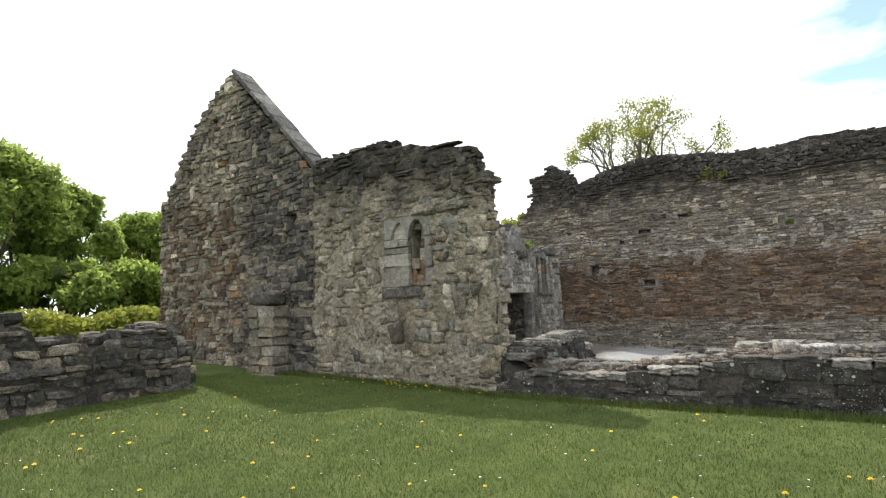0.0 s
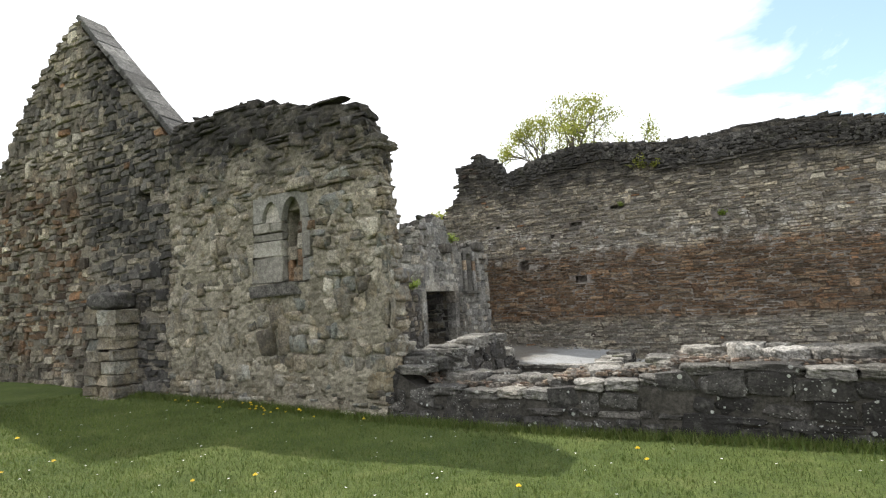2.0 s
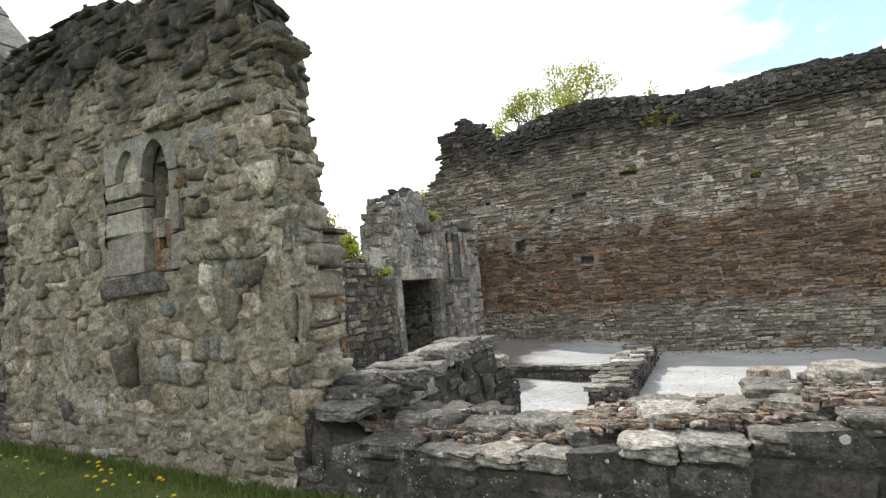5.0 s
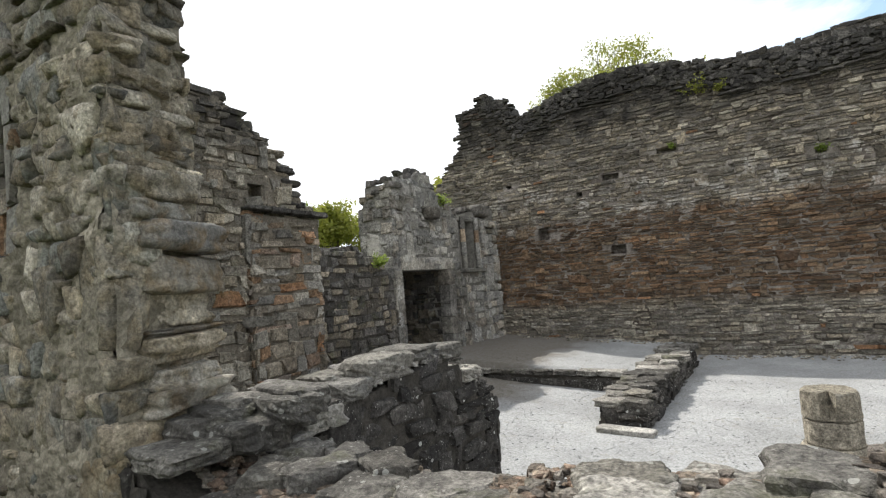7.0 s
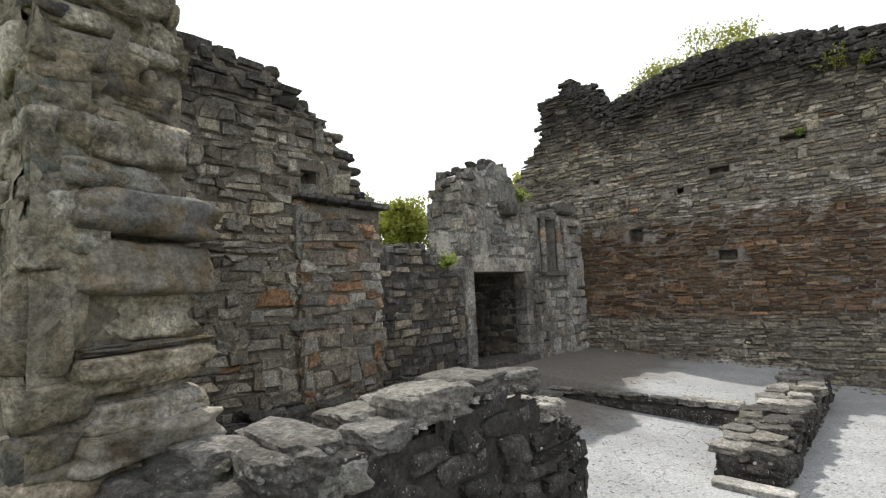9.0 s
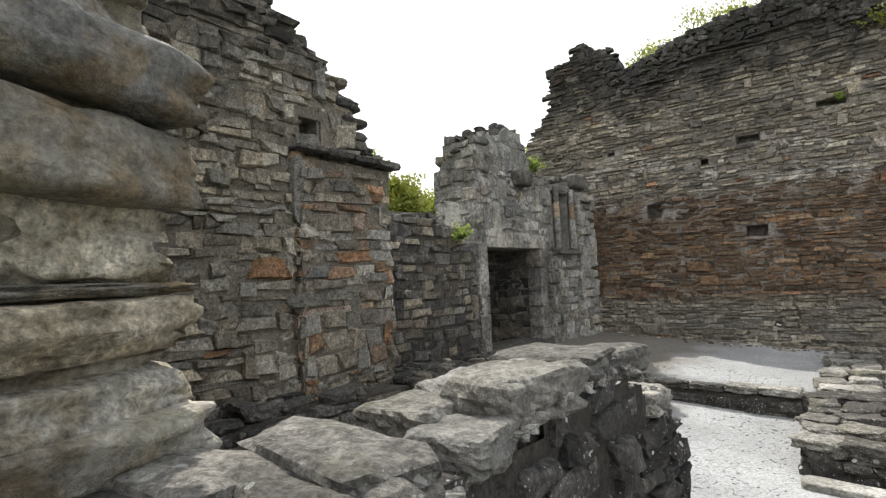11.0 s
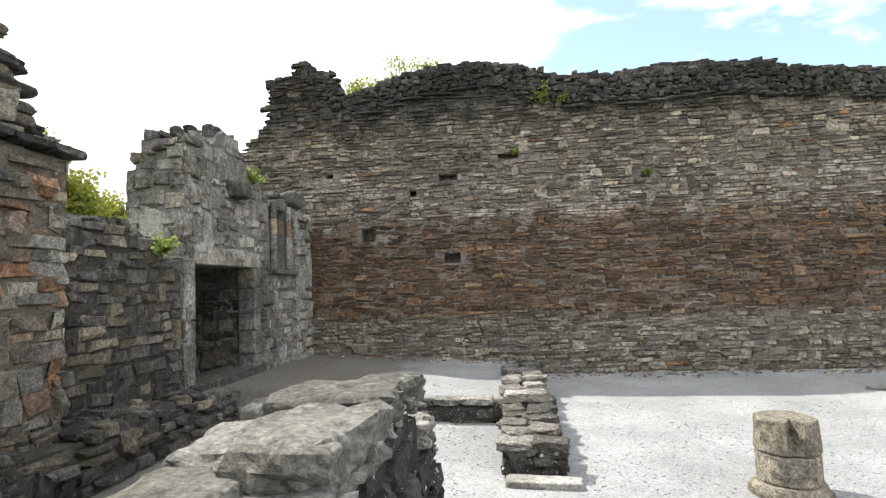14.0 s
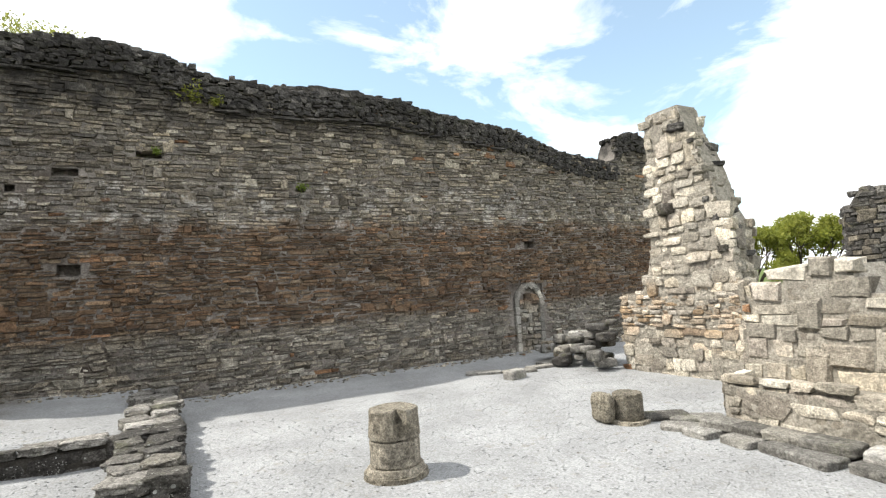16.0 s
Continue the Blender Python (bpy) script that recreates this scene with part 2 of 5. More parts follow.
M_TOWER = stone_material("doorway_wall_stone", [(0.28, 0.265, 0.235), (0.32, 0.295, 0.25), (0.25, 0.24, 0.215), (0.33, 0.305, 0.25), (0.28, 0.24, 0.185)], [], 0.65, None, 0.6, moss=0.2, lime=(3.0, 4.5))
CREAM = [(0.56, 0.51, 0.415), (0.49, 0.44, 0.345), (0.62, 0.575, 0.48), (0.42, 0.375, 0.30), (0.56, 0.49, 0.37), (0.34, 0.30, 0.25), (0.47, 0.415, 0.33)]
M_SUNNY = stone_material("sunlit_stone", [tuple(k * q for k, q in zip((0.9, 0.87, 0.82), c)) for c in CREAM], [([(0.42, 0.285, 0.155), (0.5, 0.42, 0.31), (0.36, 0.245, 0.145), (0.48, 0.40, 0.29), (0.4, 0.35, 0.28)], 2, 0.75, 1.75, 0.25)], 0.3, None, 0.2, orange=0.02, grain=0.75)
M_EAST = stone_material("grey_cream_stone", [tuple(k * q for k, q in zip((0.82, 0.79, 0.74), c)) for c in CREAM], [], 0.28, None, 0.25, orange=0.035, grain=0.7)
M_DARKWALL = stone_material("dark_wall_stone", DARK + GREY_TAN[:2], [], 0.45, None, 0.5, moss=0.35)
M_COLUMN = stone_material("column_stone", [(0.25, 0.215, 0.15), (0.28, 0.24, 0.17), (0.22, 0.19, 0.14)], [], 0.35, None, 0.35)
M_ASHLAR = stone_material("dressed_stone", [(0.33, 0.295, 0.235), (0.36, 0.325, 0.26), (0.28, 0.26, 0.215)], [], 0.3, None, 0.25, grain=0.6)
M_LITTER = stone_material("litter_chips", [(0.16, 0.105, 0.07), (0.20, 0.15, 0.10), (0.12, 0.10, 0.08), (0.22, 0.19, 0.15)], [], 0.3, None, 0.3, moss=0.2)
M_COPING = stone_material("coping_stone", [(0.13, 0.12, 0.105), (0.16, 0.15, 0.13), (0.11, 0.105, 0.095)], [], 0.6, None, 0.3)
M_MORTAR = mortar_material("mortar", (0.13, 0.11, 0.08), (0.30, 0.26, 0.195))
M_MORTAR_RED = mortar_material("red_wall_mortar", (0.11, 0.085, 0.065), (0.38, 0.34, 0.29), 6.75)
M_MORTAR_DARK = mortar_material("dark_mortar", (0.06, 0.055, 0.045), (0.12, 0.105, 0.085))
M_MORTAR_GREY = mortar_material("grey_mortar", (0.19, 0.18, 0.155), (0.30, 0.285, 0.25))
M_MORTAR_PALE = mortar_material("pale_mortar", (0.30, 0.265, 0.2), (0.46, 0.415, 0.33))
M_MORTAR_BUFF = mortar_material("buff_mortar", (0.19, 0.165, 0.11), (0.42, 0.37, 0.265), 5.15)


def gravel_material():
    m = Nodes("pale_gravel", 0.95)
    v = m.make("ShaderNodeTexVoronoi")
    v.inputs["Scale"].default_value = 42.0
    m.wire(m.pos, v.inputs["Vector"])
    c = m.ramp(v.outputs["Color"], [(0.1, (0.24, 0.245, 0.245)), (0.5, (0.305, 0.312, 0.313)), (0.9, (0.37, 0.378, 0.38))])
    c = m.mix(1.0, c, m.ramp(m.noise(0.7, 5, 0.6), [(0.35, 0.8), (0.65, 1.08)]), "MULTIPLY")
    c = m.mix(m.ramp(m.noise(5.0, 5, 0.7, offset=4), [(0.58, 0.0), (0.7, 0.5)]), c, (0.20, 0.18, 0.14))
    earth = m.math("MULTIPLY", m.band(0, -30.0, -5.6, 0.5, m.noise(0.9, 5, 0.6, offset=8)), m.ramp(m.noise(9.0, 5, 0.7, offset=14), [(0.3, 0.62), (0.6, 0.9)]))
    c = m.mix(earth, c, (0.125, 0.11, 0.088))
    m.bump(m.math("ADD", v.outputs["Distance"], m.noise(60, 3, offset=1)), 0.6, 0.02)
    return m.done(c)


def turf_material():
    m = Nodes("turf", 0.95)
    c = m.ramp(m.noise(1.6, 5, 0.65), [(0.3, (0.06, 0.09, 0.02)), (0.55, (0.096, 0.128, 0.031)), (0.75, (0.145, 0.16, 0.052))])
    c = m.mix(1.0, c, m.ramp(m.noise(45, 4, 0.7, (1, 1, 1), 3), [(0.3, 0.55), (0.7, 1.4)]), "MULTIPLY")
    m.bump(m.noise(55, 4, 0.7, offset=6), 1.0, 0.04)
    return m.done(c)


def leaf_material(name, cols, through_light=0.35):
    m = Nodes(name, 0.55)
    c = m.ramp(m.piece(), palette(cols, pure=True))
    c = m.mix(1.0, c, m.ramp(m.noise(0.5, 3), [(0.3, 0.7), (0.7, 1.25)]), "MULTIPLY")
    mat = m.done(c)
    tr = m.make("ShaderNodeBsdfTranslucent")
    m.wire(c, tr.inputs["Color"])
    mx = m.make("ShaderNodeMixShader")
    mx.inputs[0].default_value = through_light
    m.wire(m.bsdf.outputs[0], mx.inputs[1])
    m.wire(tr.outputs[0], mx.inputs[2])
    m.wire(mx.outputs[0], m.nt.nodes["Material Output"].inputs["Surface"])
    return mat


def bark_material():
    m = Nodes("bark", 0.9)
    c = m.ramp(m.noise(8, 5, 0.7, (1, 1, 0.25)), [(0.3, (0.05, 0.04, 0.03)), (0.7, (0.13, 0.11, 0.085))])
    m.bump(m.noise(16, 5, 0.7, (1, 1, 0.2)), 0.8, 0.05)
    return m.done(c)


M_GRAVEL, M_TURF, M_BARK = gravel_material(), turf_material(), bark_material()
M_BLADE = leaf_material("grass_blades", [(0.08, 0.118, 0.024), (0.11, 0.148, 0.034), (0.16, 0.175, 0.058), (0.06, 0.096, 0.02)], 0.3)
M_LEAF = leaf_material("spring_leaves", [(0.21, 0.29, 0.06), (0.26, 0.34, 0.08), (0.31, 0.38, 0.10), (0.17, 0.24, 0.05)], 0.75)
M_LEAF_PALE = leaf_material("young_leaves", [(0.26, 0.28, 0.045), (0.31, 0.32, 0.065), (0.20, 0.235, 0.045)], 0.5)
M_PETAL = leaf_material("yellow_petals", [(0.75, 0.55, 0.02), (0.8, 0.6, 0.03)], 0.2)
M_DAISY = leaf_material("white_petals", [(0.75, 0.75, 0.72), (0.68, 0.68, 0.66)], 0.2)


# ---- building kit ----
def part(name, verts, faces, material, parent=None, label=""):
    """One mesh object from points and faces, under a thing if one is given."""
    me = bpy.data.meshes.new(name)
    me.from_pydata(verts, [], faces)
    me.update()
    me.materials.append(material)
    ob = new(name, me)
    if parent is not None:
        ob.parent = parent
    if label:
        tagged(ob, label)
    return ob


def bm_part(name, bm, material, parent=None, label="", smooth=False):
    me = bpy.data.meshes.new(name)
    bmesh.ops.recalc_face_normals(bm, faces=bm.faces)
    bm.to_mesh(me)
    bm.free()
    me.materials.append(material)
    if smooth:
        for p in me.polygons:
            p.use_smooth = True
    ob = new(name, me)
    if parent is not None:
        ob.parent = parent
    if label:
        tagged(ob, label)
    return ob


def cushion():
    """A dressed face with a chamfer: 12 points of a unit stone, front toward -y."""
    v, f = [], []
    for y, s in ((0.5, 1.0), (-0.28, 1.0), (-0.5, 0.80)):
        v += [(-0.5 * s, y, -0.5 * s), (0.5 * s, y, -0.5 * s), (0.5 * s, y, 0.5 * s), (-0.5 * s, y, 0.5 * s)]
    f.append((8, 9, 10, 11))
    for k in range(2):
        for i in range(4):
            a, b = 4 * k + i, 4 * k + (i + 1) % 4
            f.append((a, b, b + 4, a + 4))
    return np.array(v), f


def boulder(n=3):
    """A rounded block: a unit cube cut n times each way and drawn in at its edges."""
    bm = bmesh.new()
    bmesh.ops.create_cube(bm, size=1.0)
    bmesh.ops.subdivide_edges(bm, edges=bm.edges[:], cuts=n - 1, use_grid_fill=True)
    v = np.array([p.co[:] for p in bm.verts])
    f = [tuple(q.index for q in p.verts) for p in bm.faces]
    bm.free()
    e = 8.0
    r = (np.abs(v * 2) ** e).sum(1) ** (1 / e)
    return v / r[:, None], f


SHAPES = {"cut": cushion(), "rock": boulder(3), "big": boulder(4)}
RNG = np.random.default_rng(7)


def stone_cloud(stones, shape, rough):
    """All points and faces of many stones. stones: rows of cx, cy, cz, sx, sy, sz (local)."""
    base, faces = SHAPES[shape]
    s = np.asarray(stones, float)
    k, nv = len(s), len(base)
    if not k:
        return np.zeros((0, 3)), []
    # every stone an uneven block of its own: its eight corners wander, its points a little more
    w = np.clip(base + 0.5, 0, 1)
    corner = RNG.normal(0, rough * 1.5, (k, 2, 2, 2, 3)) * np.array([1.0, 0.45, 1.0])
    jit = RNG.normal(0, rough * (0.12 if shape == "big" else 0.35), (k, nv, 3))
    for a in (0, 1):
        for b in (0, 1):
            for c in (0, 1):
                f = (w[:, 0] if a else 1 - w[:, 0]) * (w[:, 1] if b else 1 - w[:, 1]) * (w[:, 2] if c else 1 - w[:, 2])
                jit += f[None, :, None] * corner[:, a, b, c][:, None, :]
    p = base[None] + jit
    p = p * s[:, None, 3:6] + s[:, None, 0:3]
    fs = (np.arange(k)[:, None] * nv)
    out = []
    for f in faces:
        out.append(fs + np.array(f)[None])
    allf = np.stack(out, 1).reshape(-1, 4)
    return p.reshape(-1, 3), allf.tolist()


UNIT = {}


def unit_meshes(shape, rough, mat):
    key = (shape, rough, mat.name)
    if key not in UNIT:
        UNIT[key] = []
        for _ in range(14):
            v, f = stone_cloud([(0, 0, 0, 1, 1, 1)], shape, rough)
            me = bpy.data.meshes.new("stone")
            me.from_pydata(v.tolist(), [], f)
            me.materials.append(mat)
            if shape == "big":
                for q in me.polygons:
                    q.use_smooth = True
            UNIT[key].append(me)
    return UNIT[key]


def lay(parent, place, stones, shape, rough, mat, near=None, limit=290, name="stone", rest="masonry"):
    """Sets stones (local rows) as pieces of parent, those for which near(row) holds each an object, the rest as one joined part.
    place: the local frame as a Matrix."""
    single, joined = [], []
    for s in stones:
        (single if near is not None and len(single) < limit and near(s) else joined).append(s)
    meshes = unit_meshes(shape, rough, mat) if single else []
    for i, s in enumerate(single):
        ob = new(name, meshes[int(RNG.integers(len(meshes)))])
        ob.parent = parent
        ob.matrix_local = place @ Matrix.LocRotScale(s[0:3], Euler((0, RNG.normal(0, 0.02), 0)), s[3:6])
    if joined:
        v, f = stone_cloud(joined, shape, rough)
        m = np.array(place)
        v = v @ m[:3, :3].T + m[:3, 3]
        ob = part(rest, v.tolist(), f, mat, parent)
        tagged(ob, kind="stuff")
        if shape == "big":
            ob.data.polygons.foreach_set("use_smooth", [True] * len(ob.data.polygons))
    return parent


def line(points):
    xs, zs = [p[0] for p in points], [p[1] for p in points]
    return lambda u: float(np.interp(u, xs, zs))


def courses(length, z0, top, ch, sl, proud=0.02, gap=0.012, depth=0.22, holes=(), ragged=0.0, wave=0.03, front=0.0, u0=0.0, setback=None, big=0.05):
    """Rows of stones that face -y of a local frame: u along x, up z. ch, sl: ranges of course height and stone length, or functions of z.
    holes: (u0, u1, z0, z1) kept free."""
    out = []
    zmax = max(top(u) for u in np.linspace(u0, length, 60)) + 0.3
    ph = RNG.uniform(0, 6.28, 4)
    z = z0
    while z < zmax:
        h = RNG.uniform(*(ch(z) if callable(ch) else ch))
        run = sl(z) if callable(sl) else sl
        u = u0 - RNG.uniform(0, run[0])
        end = length - (setback(z) if setback else 0.0)
        while u < end:
            w = RNG.uniform(*run) * (0.75 + 0.5 * RNG.random())
            hh = h
            c, cz = u + w / 2, z + h / 2
            a, b = max(u, u0 - ragged * RNG.random()), min(u + w, end + ragged * RNG.random())
            u += w
            if b - a < 0.3 * run[0]:
                continue
            c, w2 = (a + b) / 2, b - a
            cz2 = cz + wave * (math.sin(c * 0.9 + ph[0]) + 0.6 * math.sin(c * 2.3 + ph[1] + z)) * min(1, (z - z0) / 0.5)
            if cz2 + h * 0.3 > top(min(max(c, u0), length)) + RNG.normal(0, 0.03):
                continue
            cz2 += RNG.normal(0, 0.09) * h
            hh = h * RNG.uniform(0.78, 1.14)
            if any(c + w2 * 0.42 > q[0] and c - w2 * 0.42 < q[1] and cz2 + h * 0.4 > q[2] and cz2 - h * 0.4 < q[3] for q in holes):
                continue
            extra = 0.0
            if big and RNG.random() < big and cz2 + h * 1.4 < top(c):
                hh, cz2, extra = h * RNG.uniform(1.8, 2.6), cz2 + h * 0.4, 0.02
            d = depth * RNG.uniform(0.85, 1.1)
            out.append((c, front + d / 2 - 0.012 - extra - proud * RNG.uniform(-0.35, 1.0), cz2, w2 - gap, d, hh - gap))
        z += h
    return out


def core(length, z0, top, thick, inset=0.045, holes=(), step=0.2, front=0.0, lower=0.06, u0=0.0, setback=None):
    """The wall's body, a little behind its stones. holes: (u0, u1, z0, z1) go through, with a fifth number they are that deep."""
    cuts = sorted({u0 + inset, length - inset, *(q for h in holes for q in h[:2] if u0 < q < length), *np.arange(u0 + step, length - inset, step)})
    v, f = [], []

    def block(a, b, y0, y1, lo, ha, hb):
        k = len(v)
        for y in (y0, y1):
            v.extend([(a, y, lo), (b, y, lo), (b, y, hb), (a, y, ha)])
        f.extend([(k, k + 1, k + 2, k + 3), (k + 7, k + 6, k + 5, k + 4), (k + 3, k + 2, k + 6, k + 7), (k, k + 4, k + 5, k + 1), (k, k + 3, k + 7, k + 4), (k + 1, k + 5, k + 6, k + 2)])

    for a, b in zip(cuts, cuts[1:]):
        if b - a < 1e-4:
            continue
        mid = (a + b) / 2
        ta, tb = top(a) - lower, top(b) - lower
        if setback:
            zs = [z for z in np.arange(z0, max(ta, tb), 0.1) if mid < length - setback(z)]
            lim = (max(zs) if zs else z0 + 0.1) + 0.1
            ta, tb = min(ta, lim), min(tb, lim)
        spans = [(z0, ta, tb, 0.0)]
        for h in holes:
            if h[0] < mid < h[1]:
                new_spans = []
                for lo, ha, hb, y in spans:
                    if h[2] > lo + 0.01:
                        new_spans.append((lo, min(ha, h[2]), min(hb, h[2]), y))
                    if max(ha, hb) > h[3]:
                        new_spans.append((max(lo, h[3]), ha, hb, y))
                    if len(h) > 4:
                        new_spans.append((max(lo, h[2]), min(ha, h[3]), min(hb, h[3]), h[4]))
                spans = new_spans
        for lo, ha, hb, y in spans:
            if max(ha, hb) - lo > 0.02:
                block(a, b, front + inset + y, front + thick - inset, lo, ha, hb)
    return v, f


def mortar_face(length, z0, top, holes=(), step=0.07, amp=0.022, at=0.012, u0=0.0, setback=None):
    """The uneven mortar bed that fills the joints of a face."""
    us = np.linspace(u0, length, max(3, int((length - u0) / step)))
    zs = np.arange(z0, max(top(u) for u in us), step)
    v = [(u, at + amp * (noise.noise((u * 3.1, z * 3.7, z0)) * 0.9 + noise.noise((u * 11, z * 12, 4.0)) * 0.7), z) for z in zs for u in us]
    nu, f = len(us), []
    for j in range(len(zs) - 1):
        for i in range(nu - 1):
            u, z = (us[i] + us[i + 1]) / 2, (zs[j] + zs[j + 1]) / 2
            if z > top(u) - 0.1 or any(h[0] - 0.01 < u < h[1] + 0.01 and h[2] - 0.01 < z < h[3] + 0.01 for h in holes) or (setback and u > length - setback(z) - 0.05):
                continue
            k = j * nu + i
            f.append((k, k + 1, k + nu + 1, k + nu))
    return v, f


def rubble_top(length, top, thick, size, front=0.0, u0=0.0, rows=None, lift=0.0, flat=0.55, skip=0.1):
    """Loose, weathered stones that crown a broken wall."""
    out = []
    rows = rows or max(2, int(thick / (size[1] * 0.9)))
    for j in range(rows):
        u = u0
        while u < length:
            w = RNG.uniform(*size)
            d = RNG.uniform(*size) * 0.9
            h = RNG.uniform(*size) * flat
            c = min(u + w / 2, length - 0.04)
            if RNG.random() > skip:
                y = front + (j + 0.5) / rows * thick + RNG.normal(0, 0.03)
                out.append((c, y, top(c) - lift + h * RNG.uniform(-0.15, 0.3), w, d, h))
            u += w * 0.93
    return out


def frame_of(x, y, along):
    """A local frame: its x runs along the wall, its -y is the face that is seen."""
    return Matrix.Translation((x, y, 0)) @ Matrix.Rotation(radians(along), 4, "Z")


def put(place, v):
    m = np.array(place)
    return (np.array(v) @ m[:3, :3].T + m[:3, 3]).tolist()


def wall(name, label, place, length, thick, z0, top, ch, sl, mat, mortar, holes=(), shape="cut", rough=0.05, proud=0.02, back=False, ends=(False, False), near=None,
         crown=None, crown_mat=None, ragged=0.0, gap=0.012, wave=0.03, lower=0.06, u0=0.0, depth=0.22, setback=None, bed=0.07, amp=0.022, rows=None, flat=0.55, slant=0.0, sunk=0.012, big=0.05, bare=(0.0, 0.0)):
    """A masonry wall of the setting: body, bedding, faces, ends and crown, all real stones."""
    root = tagged(new(name), label, "wall", kind="structure")
    v, f = core(length, z0, top, thick, holes=holes, lower=lower, u0=u0, setback=(lambda z: setback(z) + slant) if setback else None)
    part("wall_core", put(place, v), f, mortar, root)
    v, f = mortar_face(length, z0, top, holes, bed, amp, sunk, u0=u0, setback=setback)
    part("mortar_bed", put(place, v), f, mortar, root)
    st = courses(length, z0, top, ch, sl, proud, gap, depth, holes, ragged, wave, u0=u0, setback=setback, big=big)
    lay(root, place, st, shape, rough, mat, near)
    if back:
        turn = place @ Matrix.Translation((length + u0, thick, 0)) @ Matrix.Rotation(math.pi, 4, "Z")
        mirrored = [(length + u0 - h[1], length + u0 - h[0], h[2], h[3]) for h in holes if len(h) < 5]
        st = courses(length, z0, lambda u: top(length + u0 - u), ch, sl, proud, gap, depth, mirrored, ragged, wave, u0=u0)
        if setback:
            st = [s for s in st if s[0] > setback(s[2]) + slant]
        lay(root, turn, st, shape, rough, mat)
    for k, on in enumerate(ends):
        if not on:
            continue
        e = place @ (Matrix.Translation((length, 0, 0)) @ Matrix.Rotation(math.pi / 2, 4, "Z") if k else Matrix.Translation((u0, thick, 0)) @ Matrix.Rotation(-math.pi / 2, 4, "Z"))
        t = top((length - 0.6 if setback else length - 0.05) if k else u0 + 0.05)
        v, f = mortar_face(thick, z0, lambda u, t=t: t, (), 0.06, max(amp, 0.03), sunk)
        if k and setback:
            v = [(p[0], p[1] + setback(p[2]) + slant * p[0] / thick, p[2]) for p in v]
        part("mortar_bed", put(e, v), f, mortar, root)
        base = sl(z0) if callable(sl) else sl
        st = courses(thick, z0, lambda u, t=t: t, ch, (min(base[0], thick * 0.5), max(min(base[1], thick * 0.8), thick * 0.55)), proud * 1.3, gap, depth, (), ragged * 0.5, wave)
        if k and setback:
            st = [(s[0], s[1] + setback(s[2]) + slant * s[0] / thick, *s[2:]) for s in st if not bare[0] < s[2] < bare[1]]
        lay(root, e, st, shape, rough, mat, near=(lambda s: s[2] < z0 + 3.2) if near is not None else None, limit=120)
    if crown:
        tops = rubble_top(length, top, thick, crown, u0=u0, rows=rows, flat=flat)
        if setback:
            tops = [s for s in tops if s[0] + s[3] / 2 < length - setback(s[2]) - slant - 0.1]
        lay(root, place, tops, "rock", 0.09, crown_mat or mat, near=(lambda s: True) if near is not None else None, limit=60, rest="crown_stones")
    return root


# ---- ground ----
def turf_z(x, y):
    rise = 0.035 * min(max(-x - 5, 0), 9)
    return TURF + rise + 0.03 * math.sin(x * 0.7) * math.cos(y * 0.6)


def inside(x, y):
    return (-9.2 < x or (-12.4 < x and 17.6 < y < 21.6)) and x < 30 and 9.85 < y < 24.4 and not (x > 5.3 and y < 13.8)


def gravel_z(x, y):
    z = GRAVEL + 0.26 * min(max((-x - 4.2) / 4.2, 0), 1) * min(max((y - 8) / 7, 0.4), 1.3)
    if y > 18.95 and x < -3.1:
        z = 0.26 + 0.30 * min(max((-x - 3.6) / 5.2, 0), 1)
    return z + 0.012 * math.sin(x * 1.9) * math.sin(y * 1.6)


def sheet(name, label, xs, ys, zf, mat, keep=lambda x, y: True):
    v = [(x, y, zf(x, y)) for y in ys for x in xs]
    nx = len(xs)
    f = [(j * nx + i, j * nx + i + 1, (j + 1) * nx + i + 1, (j + 1) * nx + i) for j in range(len(ys) - 1) for i in range(nx - 1)
         if keep((xs[i] + xs[i + 1]) / 2, (ys[j] + ys[j + 1]) / 2)]
    ob = part(name, v, f, mat)
    ob.data.polygons.foreach_set("use_smooth", [True] * len(ob.data.polygons))
    return tagged(ob, label, "ground", kind="structure")


far = [-700, -300, -140, -80, -50, -36, -28]
gx = sorted({*far, *(-q for q in far), *np.arange(-22, 22.1, 0.6).round(3), -12.45, -12.35, -9.25, -9.15, 5.25, 5.35})
gy = sorted({*far, *(-q for q in far), *np.arange(-22, 30.1, 0.6).round(3), 17.55, 17.65, 21.55, 21.65, 9.8, 9.9, 24.35, 24.45, 13.75, 13.85})
sheet("ground", "mown green turf round the ruin, running out to fields", gx, gy,
      lambda x, y: -0.5 if inside(x, y) else turf_z(x, y), M_TURF)
sheet("floor", "pale grey gravel floor of the roofless range, a step up at its far corner", sorted({*np.arange(-12.3, 26, 0.45).round(3), -3.15, -3.05}),
      sorted({*np.arange(9.85, 24.5, 0.45).round(3), 18.93, 18.97}), gravel_z, M_GRAVEL, lambda x, y: x > -9.7 or 17.9 < y < 21.3)

